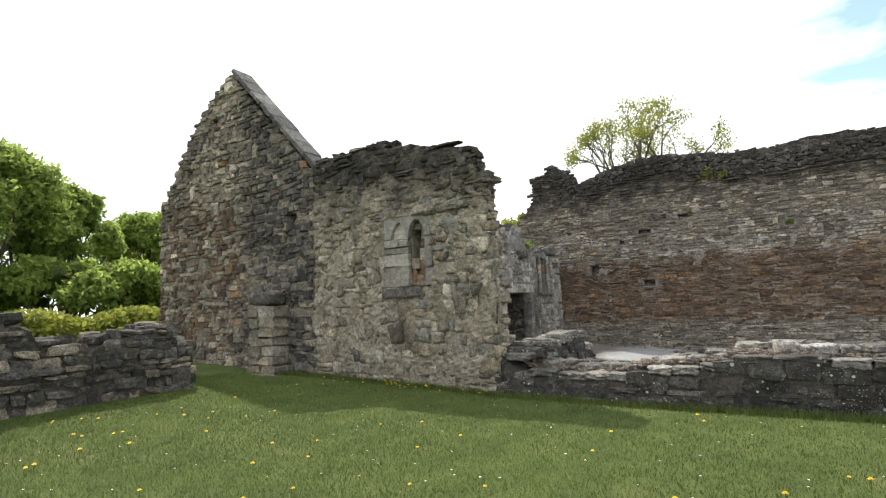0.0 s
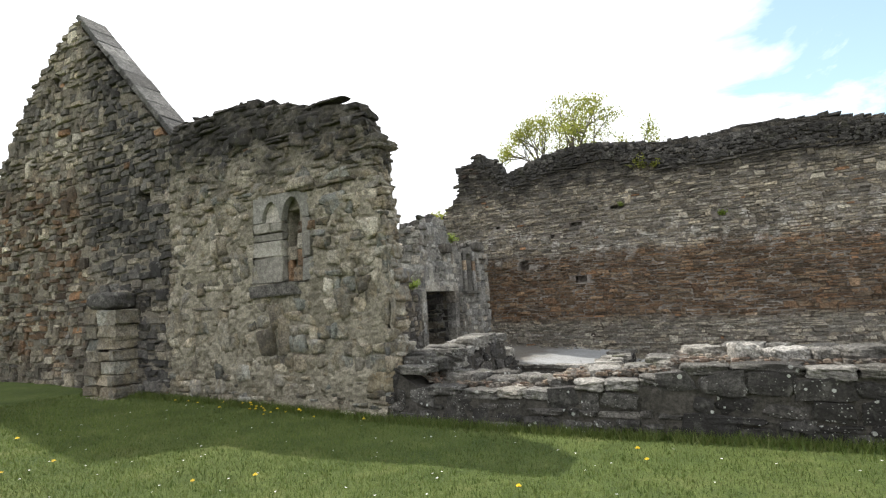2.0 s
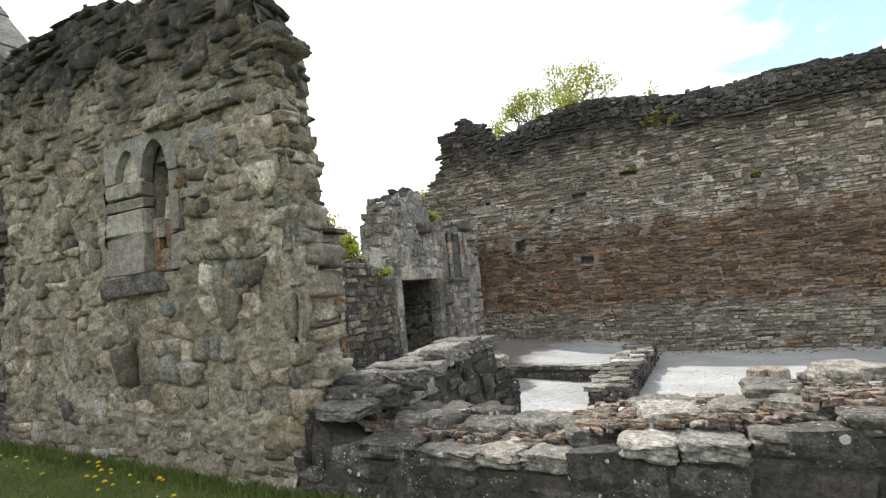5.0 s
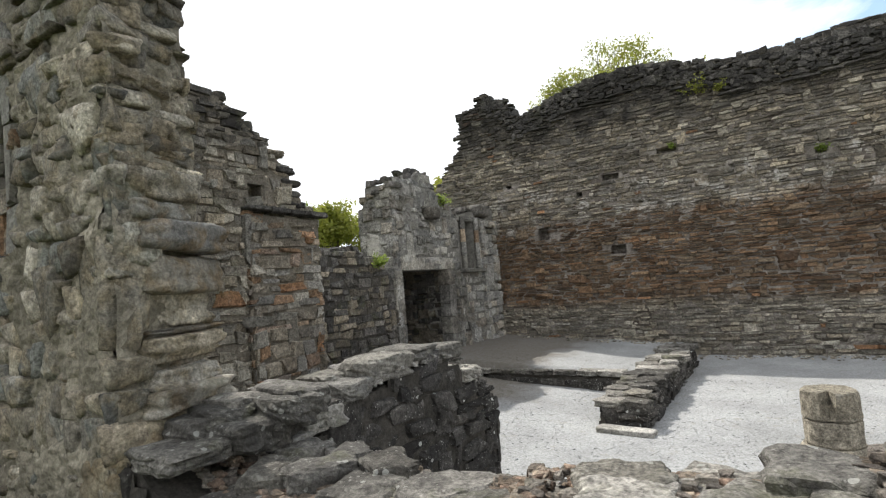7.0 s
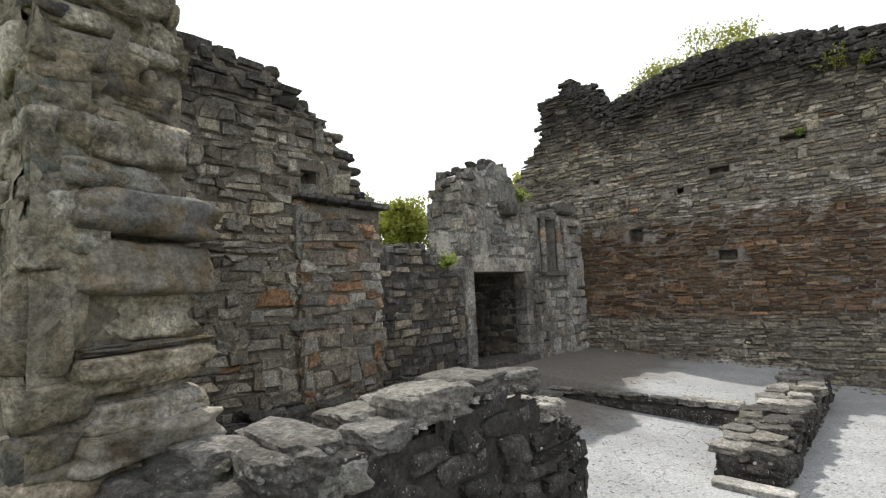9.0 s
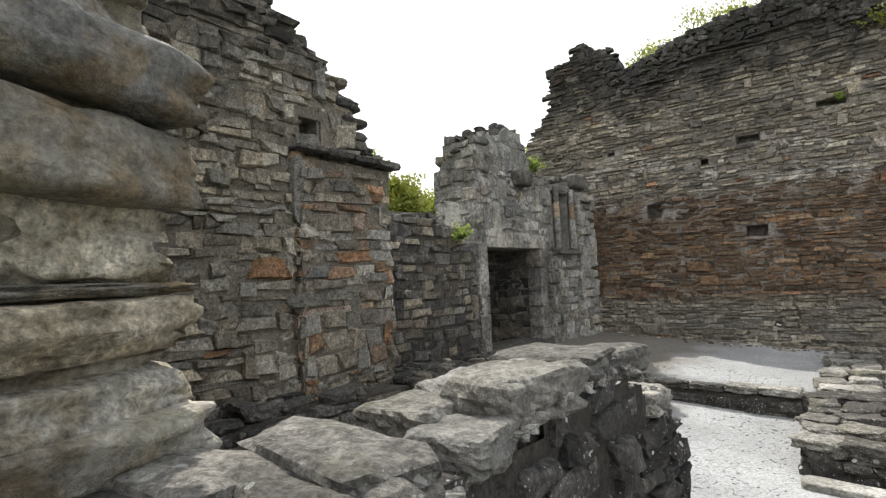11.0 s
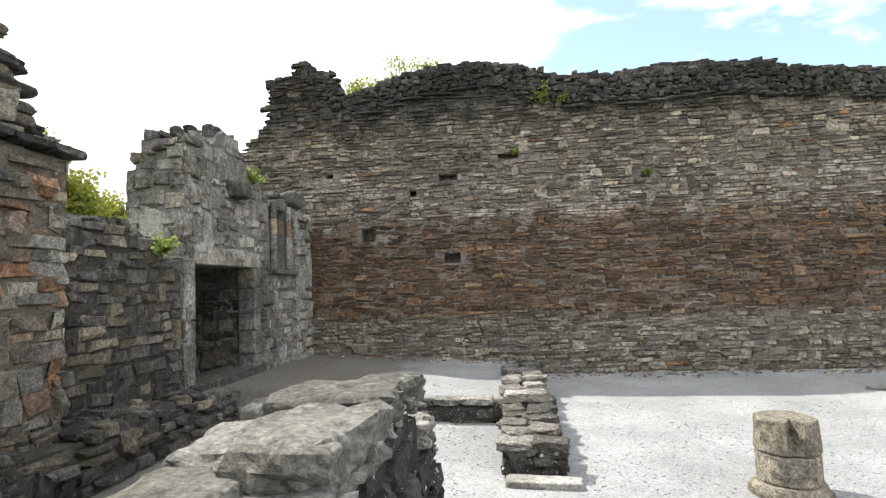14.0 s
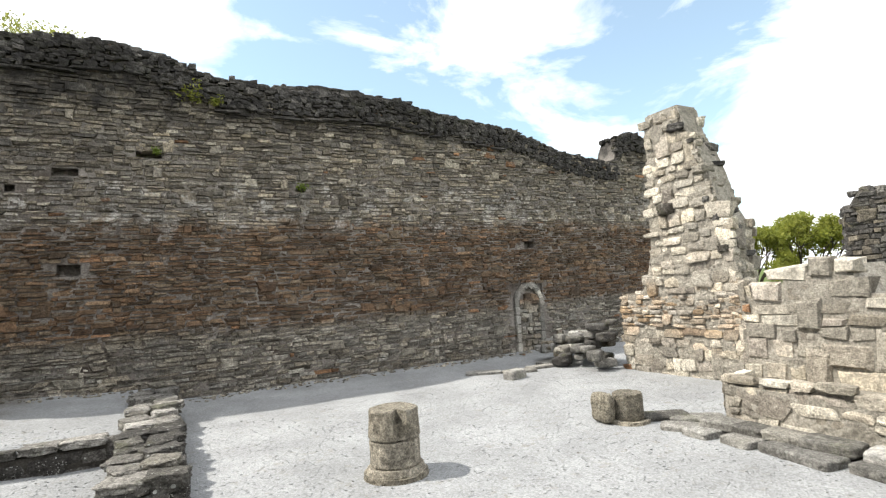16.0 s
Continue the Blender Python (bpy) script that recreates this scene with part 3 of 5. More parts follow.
# ---- the standing walls ----
north_top = line([(-11.4, 5.6), (-10.0, 7.35), (-9.95, 8.45), (-9.3, 8.6), (-9.0, 9.1), (-8.7, 8.75), (-8.0, 8.5), (-7.9, 7.75), (-6.8, 8.1), (-5.5, 8.45), (-4.15, 8.55), (-2.6, 8.3), (-1.5, 7.85), (0.3, 7.8), (2.0, 7.95), (3.5, 7.8),
                  (6.3, 7.5), (8.0, 7.3), (9.8, 6.7), (12.5, 6.45), (12.65, 7.5), (13.4, 7.7), (14.4, 7.55)])
north_holes = [(u + 11.4, v + 11.4, a, b, 0.3 if b - a < 1 else 0.06) for u, v, a, b in [(-7.3, -6.92, 3.62, 4.0), (-4.98, -4.5, 2.92, 3.22), (-5.05, -4.55, 5.24, 5.42), (-3.4, -2.85, 5.75, 5.9), (0.35, 0.62, 5.0, 5.2), (7.9, 8.3, 3.32, 3.55), (-8.3, -8.1, 5.5, 5.62), (-5.9, -5.7, 4.85, 5.0), (7.3, 8.55, -0.3, 2.1)]]
P_NORTH = frame_of(-11.4, 23.87, 0)
wall("wall_north", "tall rubble wall of thin grey and red-brown sandstone courses with a broken black-crusted top", P_NORTH, 25.8, 1.0, -0.3,
     lambda u: north_top(u - 11.4), (0.045, 0.125), (0.12, 0.5), M_NORTH, M_MORTAR_RED, north_holes, rough=0.075, proud=0.05, crown=(0.16, 0.36), crown_mat=M_CREST, gap=0.014, bed=0.09,
     near=lambda s: s[2] < 2.6 and 9.6 < s[0] < 13.6)

crest = tagged(new("wall_crest"), "band of dark rubble and a thin projecting slab course along the tall wall's top", "wall", kind="structure")
st = []
for u in np.arange(2.6, 25.6, 0.17):
    for dz in np.arange(0.04, 0.72, 0.115):
        w, h = RNG.uniform(0.1, 0.28), RNG.uniform(0.07, 0.17)
        st.append((u + RNG.uniform(-0.08, 0.08), 0.03 - 0.035 * RNG.random() + 0.1 * max(0.0, 0.3 - dz), north_top(u - 11.4) - dz + RNG.normal(0, 0.03), w, 0.22, h))
lay(crest, P_NORTH, st, "rock", 0.1, M_CREST, rest="rubble")
u = 4.2
while u < 18.5:
    w = RNG.uniform(0.35, 0.9)
    if RNG.random() > 0.18:
        lay(crest, P_NORTH, [(u + w / 2, 0.0, north_top(u + w / 2 - 11.4) - 0.78 + RNG.normal(0, 0.02), w, 0.3, 0.06)], "cut", 0.06, M_CREST, near=lambda s: True, name="slab")
    u += w
wall("wall_north_back", "raised rubble ridge along the back of the tall wall", frame_of(-3.3, 24.85, 0), 11.5, 1.1, 6.0,
     lambda u: north_top(u - 3.3) + line([(0, 0.0), (1.6, 0.5), (7.6, 0.55), (11.5, 0.1)])(u), (0.08, 0.2), (0.15, 0.4), M_NORTH, M_MORTAR_DARK, shape="rock", rough=0.09, proud=0.05, crown=(0.16, 0.4), crown_mat=M_CREST)
lancet_top = line([(-9.6, 6.3), (-9.3, 6.42), (-8.6, 6.44), (-7.65, 6.4), (-7.55, 6.52), (-7.25, 6.42), (-7.1, 6.24), (-6.2, 6.08), (-5.3, 5.97), (-5.0, 5.87), (-4.85, 5.6), (-4.75, 5.3), (-4.4, 5.15)])
lancet_holes = [(-7.3, -6.02, 2.95, 4.5, 0.12), (-6.62, -6.36, 3.6, 4.25, 0.45)]
wall("wall_lancet", "broken rubble wall of grey and buff stone with a blocked two-light lancet window", frame_of(-9.6, 9.3, 0), 5.1, 0.8, 0.5,
     lambda u: lancet_top(u - 9.6), lambda z: (0.08, 0.27) if z < 4.4 else (0.06, 0.15), lambda z: (0.12, 0.42) if z < 4.4 else (0.16, 0.5), M_LANCET, M_MORTAR_BUFF,
     [(a + 9.6, b + 9.6, c, d, e) for a, b, c, d, e in lancet_holes], shape="big", rough=0.12, proud=0.07, big=0.16,
     back=True, ends=(False, True), near=lambda s: s[2] < 4.6 and s[0] > 2.2, crown=(0.18, 0.4), flat=0.3, bare=(1.45, 3.15), ragged=0.05, gap=0.012, wave=0.06, depth=0.3, bed=0.04, amp=0.06, sunk=-0.022,
     setback=line([(0.5, 0.02), (2.3, -0.04), (3.6, -0.02), (4.1, 0.0), (4.7, 0.1), (5.05, 0.06), (5.3, 0.24), (5.6, 0.3), (6.0, 0.42)]), slant=0.3)

gable_top = line([(-17.0, 6.1), (-16.7, 6.5), (-16.04, 7.35), (-15.07, 8.55), (-14.14, 9.25), (-13.3, 9.78), (-13.05, 9.72), (-12.43, 8.95), (-9.6, 6.1)])
wall("wall_gable", "steep rubble gable end of grey and reddish stone", frame_of(-17.0, 9.3, 0), 7.4, 0.9, 0.6,
     lambda u: gable_top(u - 17.0), (0.07, 0.2), (0.12, 0.42), M_GABLE, M_MORTAR, [(1.5, 1.75, 6.9, 7.15, 0.3), (2.9, 3.1, 8.2, 8.5, 0.3), (6.35, 6.65, 4.85, 5.12, 0.3)], shape="cut", rough=0.085, proud=0.06, ends=(True, False), gap=0.012, wave=0.06, amp=0.035,
     near=lambda s: s[2] < 3.0 and s[0] > 4.4)

# inner west wall, running away from the lancet wall
inner_top = line([(10.1, 6.05), (11.7, 6.05), (13.0, 6.02), (13.5, 5.68), (14.0, 5.3), (14.35, 5.0), (14.55, 4.45), (15.05, 4.0)])
wall("wall_west", "coursed grey-green rubble wall stepping down to a broken end", frame_of(-8.5, 10.1, 90), 4.95, 0.8, -0.3,
     lambda u: inner_top(u + 10.1), (0.07, 0.22), (0.15, 0.45), M_INNER, M_MORTAR, [(3.45, 3.75, 4.2, 4.5, 0.3)], shape="cut", rough=0.1, proud=0.055, ends=(False, True), crown=(0.18, 0.36), gap=0.01, bed=0.06, amp=0.03, wave=0.05,
     near=lambda s: s[2] < 4.0)
wall("pilaster", "shallow pilaster of orange-brown and grey dressed blocks", frame_of(-8.36, 13.4, 90), 1.62, 0.8, -0.3,
     lambda u: 3.98, (0.1, 0.3), (0.2, 0.55), M_PILASTER, M_MORTAR, rough=0.1, proud=0.04, ends=(True, True), gap=0.01, amp=0.03, wave=0.05, near=lambda s: True)
low_west_top = line([(15.0, 3.6), (15.5, 3.4), (16.9, 3.34), (17.4, 3.1), (18.15, 2.7)])
wall("wall_west_low", "low dark mossy rubble wall beside the doorway", frame_of(-8.92, 15.0, 90), 3.05, 0.7, -0.3,
     lambda u: low_west_top(u + 15.0), (0.1, 0.24), (0.18, 0.45), M_DARKWALL, M_MORTAR_DARK, shape="cut", rough=0.07, proud=0.04, crown=(0.16, 0.34), near=lambda s: True)

# doorway wall in the corner
door_top = line([(16.7, 4.5), (16.95, 4.9), (18.2, 5.2), (19.2, 5.45), (19.5, 5.7), (20.0, 5.6), (20.3, 5.15), (21.0, 4.95), (21.3, 4.55), (22.2, 4.75), (23.4, 4.9), (23.87, 5.0)])
wall("wall_doorway", "pale grey block wall with a dark square-headed doorway and a worn top", frame_of(-8.9, 18.12, 90), 5.75, 0.9, 0.0,
     lambda u: door_top(u + 18.12), (0.14, 0.34), (0.2, 0.55), M_TOWER, M_MORTAR_GREY, [(0.28, 2.63, 0.0, 2.86), (3.33, 4.33, 2.86, 4.4, 0.3)], shape="cut", rough=0.085, proud=0.035, amp=0.04, bed=0.06, ends=(False, False), crown=(0.18, 0.36), crown_mat=M_DARKWALL, gap=0.01,
     wave=0.015, near=lambda s: True)

wall("wall_tower_south", "pale squared quoin blocks at the corner of the doorway wall", frame_of(-10.0, 18.13, 0), 1.1, 0.24, 0.0,
     line([(0, 4.5), (0.25, 4.85), (1.1, 5.1)]), (0.24, 0.36), (0.3, 0.55), M_TOWER, M_MORTAR_GREY, shape="cut", rough=0.05, proud=0.025, ends=(True, True), crown=(0.18, 0.36), crown_mat=M_DARKWALL, gap=0.01, near=lambda s: True)

# low walls
low_top = line([(-4.6, 1.75), (-4.2, 1.45), (-3.75, 1.27), (-2.3, 1.27), (-1.9, 1.4), (-0.6, 1.5), (-0.5, 1.62), (1.4, 1.6), (4.3, 1.55)])
wall("wall_low", "knee-high ruined wall of black lichen-spotted stone with a rubble top", frame_of(-4.6, 9.3, 0), 8.9, 1.05, -0.3,
     lambda u: low_top(u - 4.6) - 0.08, (0.1, 0.24), (0.16, 0.6), M_LOW, M_MORTAR_DARK, shape="rock", rough=0.075, proud=0.045, back=True, gap=0.008, near=lambda s: s[2] > 0.6, depth=0.28, amp=0.03)
stub_top = line([(9.9, 1.28), (10.3, 1.42), (10.6, 1.54), (11.0, 1.69), (11.6, 1.79), (12.3, 1.8), (12.7, 1.68), (12.9, 1.46), (13.35, 1.22)])
wall("wall_stub", "waist-high dark wall stub with big pale weathered stones on top", frame_of(-3.91, 9.9, 90), 3.58, 0.58, -0.3,
     lambda u: stub_top(u + 9.9) - 0.1, (0.1, 0.24), (0.16, 0.5), M_LOW, M_MORTAR_DARK, shape="rock", rough=0.085, proud=0.06, back=True, ends=(False, True), gap=0.012, near=lambda s: True, depth=0.28, lower=0.12)
left_top = line([(-8.0, 2.4), (3.3, 2.6), (3.6, 2.35), (4.0, 2.15), (4.6, 2.05), (5.2, 2.2), (6.1, 2.35), (6.3, 2.0), (6.6, 1.9)])
wall("wall_east_low", "low tumbled rubble wall beside the turf", frame_of(-10.6, -8.0, 90), 14.6, 0.9, 0.5,
     lambda u: left_top(u - 8.0), (0.08, 0.22), (0.14, 0.5), M_DARKWALL, M_MORTAR_DARK, shape="rock", rough=0.1, proud=0.1, ends=(False, True), crown=(0.2, 0.45), near=lambda s: s[0] > 10.5, amp=0.05)
cross_top = line([(16.2, 0.3), (17.0, 0.36), (22.3, 0.4)])
wall("wall_cross", "ankle-high footing of split stones across the gravel", frame_of(-2.7, 16.25, 90), 6.0, 0.75, -0.3,
     lambda u: cross_top(u + 16.25) - 0.06, (0.07, 0.14), (0.2, 0.45), M_LOW, M_MORTAR_DARK, shape="rock", rough=0.08, proud=0.04, back=True, ends=(True, True), near=lambda s: True)
wall("kerb_wall", "low stone kerb holding up the higher gravel", frame_of(-7.3, 18.85, 0), 3.8, 0.3, -0.3,
     lambda u: 0.27, (0.1, 0.2), (0.25, 0.6), M_LOW, M_MORTAR_DARK, shape="rock", rough=0.06, proud=0.02, near=lambda s: True)
bench_top = line([(10.1, 0.85), (15.0, 0.8), (17.4, 0.68), (18.2, 0.5)])
wall("wall_bench", "rough stone bench along the foot of the west wall", frame_of(-7.95, 10.1, 90), 8.1, 0.7, -0.3,
     lambda u: bench_top(u + 10.1), (0.12, 0.26), (0.2, 0.5), M_DARKWALL, M_MORTAR_DARK, shape="rock", rough=0.08, proud=0.06, ends=(False, True), near=lambda s: True, crown=(0.2, 0.4))

# east side: sunlit pillar and stepped wall
pillar_top = line([(0.0, 1.75), (0.75, 1.8), (0.8, 2.2), (0.98, 2.25), (1.02, 3.5), (1.15, 5.95), (2.0, 5.95), (2.06, 5.35), (2.35, 5.05), (2.6, 4.3), (2.66, 3.75), (2.98, 3.15), (3.0, 2.5)])
wall("wall_pillar", "tall jagged fragment of a sunlit cream stone wall", frame_of(7.2, 19.1, -90), 3.0, 0.7, -0.3,
     lambda u: pillar_top(u), lambda z: (0.07, 0.15) if 0.8 < z < 1.7 else (0.14, 0.32), lambda z: (0.14, 0.36) if 0.8 < z < 1.7 else (0.22, 0.5), M_SUNNY, M_MORTAR_PALE, shape="rock", rough=0.075, proud=0.06, back=True, ends=(True, True),
     ragged=0.12, gap=0.012, amp=0.035, bed=0.05, sunk=0.0, near=lambda s: True)
wall("wall_east", "stepped sunlit wall of coursed grey-cream blocks", frame_of(4.7, 14.45, -90), 5.2, 1.1, -0.3,
     line([(0, 1.95), (0.6, 2.0), (0.65, 2.2), (1.45, 2.22), (1.5, 1.85), (2.6, 1.8), (2.7, 2.0), (5.2, 1.95)]), (0.14, 0.32), (0.24, 0.6), M_EAST, M_MORTAR_PALE, shape="cut", rough=0.06, proud=0.025, ends=(True, True), gap=0.012, sunk=0.0, near=lambda s: True)
wall("wall_east_footing", "lower step of the sunlit wall in rough grey-cream stone", frame_of(4.2, 14.5, -90), 5.2, 0.55, -0.3,
     lambda u: 0.66, (0.1, 0.2), (0.25, 0.6), M_EAST, M_MORTAR_PALE, shape="rock", rough=0.075, proud=0.04, ends=(True, True), gap=0.01, sunk=-0.005, near=lambda s: True)
wall("wall_far_east", "far broken dark wall beyond the sunlit ruin", frame_of(15.6, 17.9, -60), 9.0, 0.9, -0.4,
     line([(0, 3.6), (0.4, 4.3), (2.0, 4.4), (9.0, 4.2)]), (0.1, 0.2), (0.2, 0.45), M_DARKWALL, M_MORTAR_DARK, shape="cut", rough=0.07, proud=0.05, ends=(True, False), crown=(0.2, 0.4))


# ---- column stubs ----
def drum(bm, x, y, z0, z1, r0, r1, k=22, chip=0.02, seed=1):
    rng = random.Random(seed)
    rings = []
    hs = [0, 0.06, 0.3, 0.7, 0.94, 1]
    rs = [0.965, 1.0, 1.0, 1.0, 1.0, 0.95]
    for h, s in zip(hs, rs):
        rings.append([bm.verts.new((x + (r0 + (r1 - r0) * h) * s * math.cos(a) * (1 + rng.uniform(-chip, chip)), y + (r0 + (r1 - r0) * h) * s * math.sin(a) * (1 + rng.uniform(-chip, chip)),
                                    z0 + (z1 - z0) * h + rng.uniform(-chip, chip) * 0.3)) for a in (2 * math.pi * i / k for i in range(k))])
    for a, b in zip(rings, rings[1:]):
        for i in range(k):
            bm.faces.new((a[i], a[(i + 1) % k], b[(i + 1) % k], b[i]))
    bm.faces.new(rings[0])
    bm.faces.new(rings[-1])


def column_stub(x, y, z, r, tiers, label):
    root = tagged(new("column_stub"), label, "column")
    root.location = (x, y, z)
    for i, (n, z0, z1, r0, r1) in enumerate(tiers):
        bm = bmesh.new()
        drum(bm, 0, 0, z0, z1, r * r0, r * r1, seed=i + int(x * 10))
        if i == 3:
            # the top drum is split by a wide crack
            for q in bm.verts:
                t = math.atan2(q.co.y, q.co.x)
                near = max(0.0, 1 - abs(t + 1.72) / 0.25)
                if near > 0:
                    deep = 1 - 0.6 * near * max(0.0, min(1.0, (q.co.z - 0.5) / 0.2 + 0.4))
                    q.co.x *= deep
                    q.co.y *= deep
        bm_part(n, bm, M_COLUMN, root)
    return root


column_stub(-0.36, 15.85, GRAVEL, 0.315, [("plinth", -0.02, 0.06, 1.3, 1.27), ("base_roll", 0.06, 0.14, 1.2, 1.08), ("drum", 0.145, 0.46, 1.0, 1.0), ("drum", 0.472, 0.82, 1.03, 0.98)],
            "round buff stone column stump of two drums on a moulded base")
column_stub(3.55, 15.72, GRAVEL, 0.235, [("plinth", -0.02, 0.05, 1.4, 1.35), ("drum", 0.05, 0.45, 1.0, 0.97)], "short broken stump of a stone column")


# ---- trees ----
def tube(bm, a, b, r0, r1, k=7):
    a, b = Vector(a), Vector(b)
    q = (b - a).to_track_quat("Z", "Y")
    ra = [bm.verts.new(a + q @ Vector((r0 * math.cos(t), r0 * math.sin(t), 0))) for t in (2 * math.pi * i / k for i in range(k))]
    rb = [bm.verts.new(b + q @ Vector((r1 * math.cos(t), r1 * math.sin(t), 0))) for t in (2 * math.pi * i / k for i in range(k))]
    for i in range(k):
        bm.faces.new((ra[i], ra[(i + 1) % k], rb[(i + 1) % k], rb[i]))
    return b


def tree(name, label, x, y, z, height, spread, mat, leaves=9000, leaf=0.16, seed=1, bare=0.0, clumps=60, low=0.25, tuft=0.17, forks=4):
    """Tapered trunk, forking limbs and a crown of many small leaves in uneven clumps."""
    rng = random.Random(seed)
    nr = np.random.default_rng(seed)
    root = tagged(new(name), label, "tree" if "tree" in name else "shrub")
    root.location = (x, y, z)
    bm = bmesh.new()
    r = height * 0.022
    fork = height * low
    tips = []
    tube(bm, (0, 0, -0.3), (0.1, 0, fork), r * 1.3, r, 10)

    def limb(a, d, length, rad, depth):
        b = a + d * length
        tube(bm, a, b, rad, rad * 0.62, 6)
        if depth >= 2:
            tips.append(b)
        if depth < forks:
            for _ in range(rng.choice((2, 3, 3))):
                e = Vector((rng.gauss(0, 0.55), rng.gauss(0, 0.55), rng.gauss(0.12, 0.35)))
                limb(b, (d + e).normalized(), length * rng.uniform(0.62, 0.82), rad * 0.6, depth + 1)

    for i in range(6):
        a = i * 1.05 + rng.uniform(-0.3, 0.3)
        d = Vector((math.cos(a) * spread / height * 1.2, math.sin(a) * spread / height * 1.2, rng.uniform(0.5, 1.0))).normalized()
        limb(Vector((0.1, 0, fork * rng.uniform(0.75, 1.0))), d, height * 0.24, r * 0.6, 0)
    ext = max((Vector((t.x, t.y, 0)).length for t in tips), default=1)
    top = max((t.z for t in tips), default=1)
    sx, sz = spread / ext * 1.25, (height - fork) / max(top - fork, 0.1) * 1.15
    mid, half = fork + (height - fork) * 0.42, (height - fork) * 0.58

    def dome(p):
        """Draws a point that strays beyond the rounded crown back to it."""
        c = Vector((0, 0, mid))
        q = Vector(p) - c
        far_out = math.sqrt((q.x / spread) ** 2 + (q.y / spread) ** 2 + (q.z / half) ** 2)
        return c + q * (1.0 if far_out < 0.8 else (0.8 + 0.35 * (far_out - 0.8)) / far_out)

    for vtx in bm.verts:
        if vtx.co.z > fork:
            vtx.co = dome((vtx.co.x * sx, vtx.co.y * sx, fork + (vtx.co.z - fork) * sz))
    bm_part("trunk", bm, M_BARK, root, smooth=True)
    tp = np.array([dome((t.x * sx, t.y * sx, fork + (t.z - fork) * sz)) for t in tips])
    pick = nr.choice(len(tp), size=min(clumps, len(tp)), replace=False)
    size = spread * tuft
    cen = tp[nr.choice(pick, leaves)]
    off = nr.normal(0, 1, (leaves, 3))
    off *= (nr.random((leaves, 1)) ** 0.5 * size / np.linalg.norm(off, axis=1, keepdims=True)) * np.array([1.15, 1.15, 0.8])
    p = cen + off
    s = leaf * nr.uniform(0.6, 1.3, (leaves, 1))
    a = nr.normal(0, 1, (leaves, 3))
    a /= np.linalg.norm(a, axis=1, keepdims=True)
    b = np.cross(a, nr.normal(0, 1, (leaves, 3)))
    b /= np.linalg.norm(b, axis=1, keepdims=True)
    v = np.stack([p - a * s, p + b * s * 0.5, p + a * s, p - b * s * 0.5], 1).reshape(-1, 3)
    f = np.arange(leaves * 4).reshape(-1, 4)
    tagged(part("crown", v.tolist(), f.tolist(), mat, root), kind="stuff")
    return root


# ---- dressed and special stones ----
def block_mesh(bm, x0, x1, y0, y1, z0, z1, rng, wear=0.012, cuts=2):
    """A dressed block with worn, slightly bent edges."""
    made = bmesh.ops.create_cube(bm, size=1.0)["verts"]
    for v in made:
        v.co = Vector(((x0 + x1) / 2 + v.co.x * (x1 - x0), (y0 + y1) / 2 + v.co.y * (y1 - y0), (z0 + z1) / 2 + v.co.z * (z1 - z0)))
    edges = list({e for v in made for e in v.link_edges})
    bmesh.ops.bevel(bm, geom=edges, offset=min(0.02, 0.2 * min(x1 - x0, y1 - y0, z1 - z0)), segments=1, affect="EDGES")
    for v in bm.verts:
        v.co += Vector((rng.gauss(0, wear), rng.gauss(0, wear), rng.gauss(0, wear)))


def block(name, x0, x1, y0, y1, z0, z1, mat, parent=None, seed=0, wear=0.006, label=""):
    bm = bmesh.new()
    block_mesh(bm, x0, x1, y0, y1, z0, z1, random.Random(seed), wear)
    return bm_part(name, bm, mat, parent, label)


def boulder_part(name, centre, size, mat, parent=None, seed=0, turn=0.0, rough=0.10, sharp=4.5, label="", smooth=True, taper=0.0):
    """One large weathered stone, knobbly at two scales."""
    bm = bmesh.new()
    bmesh.ops.create_cube(bm, size=1.0)
    bmesh.ops.subdivide_edges(bm, edges=bm.edges[:], cuts=7, use_grid_fill=True)
    o = Vector((seed * 3.7, seed * 1.3, seed * 5.1))
    for v in bm.verts:
        c = v.co * 2
        r = (abs(c.x) ** sharp + abs(c.y) ** sharp + abs(c.z) ** sharp) ** (1 / sharp)
        d = c / r * 0.5
        k = 1 + rough * (noise.noise(d * 2.6 + o) + 0.6 * noise.noise(d * 6.0 + o) + 0.4 * noise.noise(d * 13.0 + o))
        thin = 1 - taper * (d.z + 0.5)
        v.co = Vector((d.x * size[0] * thin, d.y * size[1] * thin, d.z * size[2])) * k
    bmesh.ops.rotate(bm, verts=bm.verts, cent=(0, 0, 0), matrix=Matrix.Rotation(turn, 3, "Z"))
    bmesh.ops.translate(bm, verts=bm.verts, vec=centre)
    return bm_part(name, bm, mat, parent, label, smooth=smooth)


# torn edge of the sunlit pillar; dark stone paints in its shaded south end
stones_out = tagged(new("pillar_toothing"), "weathered stones stepping down the torn edge of the pillar, most coloured dark for its shaded end", "stones", kind="structure")
for k in range(26):
    z = 2.35 + 3.3 * k / 25
    u = float(np.interp(z, [2.3, 3.15, 3.75, 4.3, 5.05, 5.4, 5.9], [3.0, 2.95, 2.66, 2.6, 2.35, 2.05, 2.0]))
    boulder_part("stone", (7.55 + 0.25 * math.sin(k * 2.4), 19.1 - u + 0.14, z), (0.4, 0.26 + 0.1 * math.sin(k * 1.7), 0.15 + 0.05 * math.sin(k * 3.1)), M_DARKWALL if k % 3 else M_EAST, stones_out, seed=620 + k, turn=0.4 * math.sin(k * 5.0), rough=0.12, sharp=7, smooth=False)
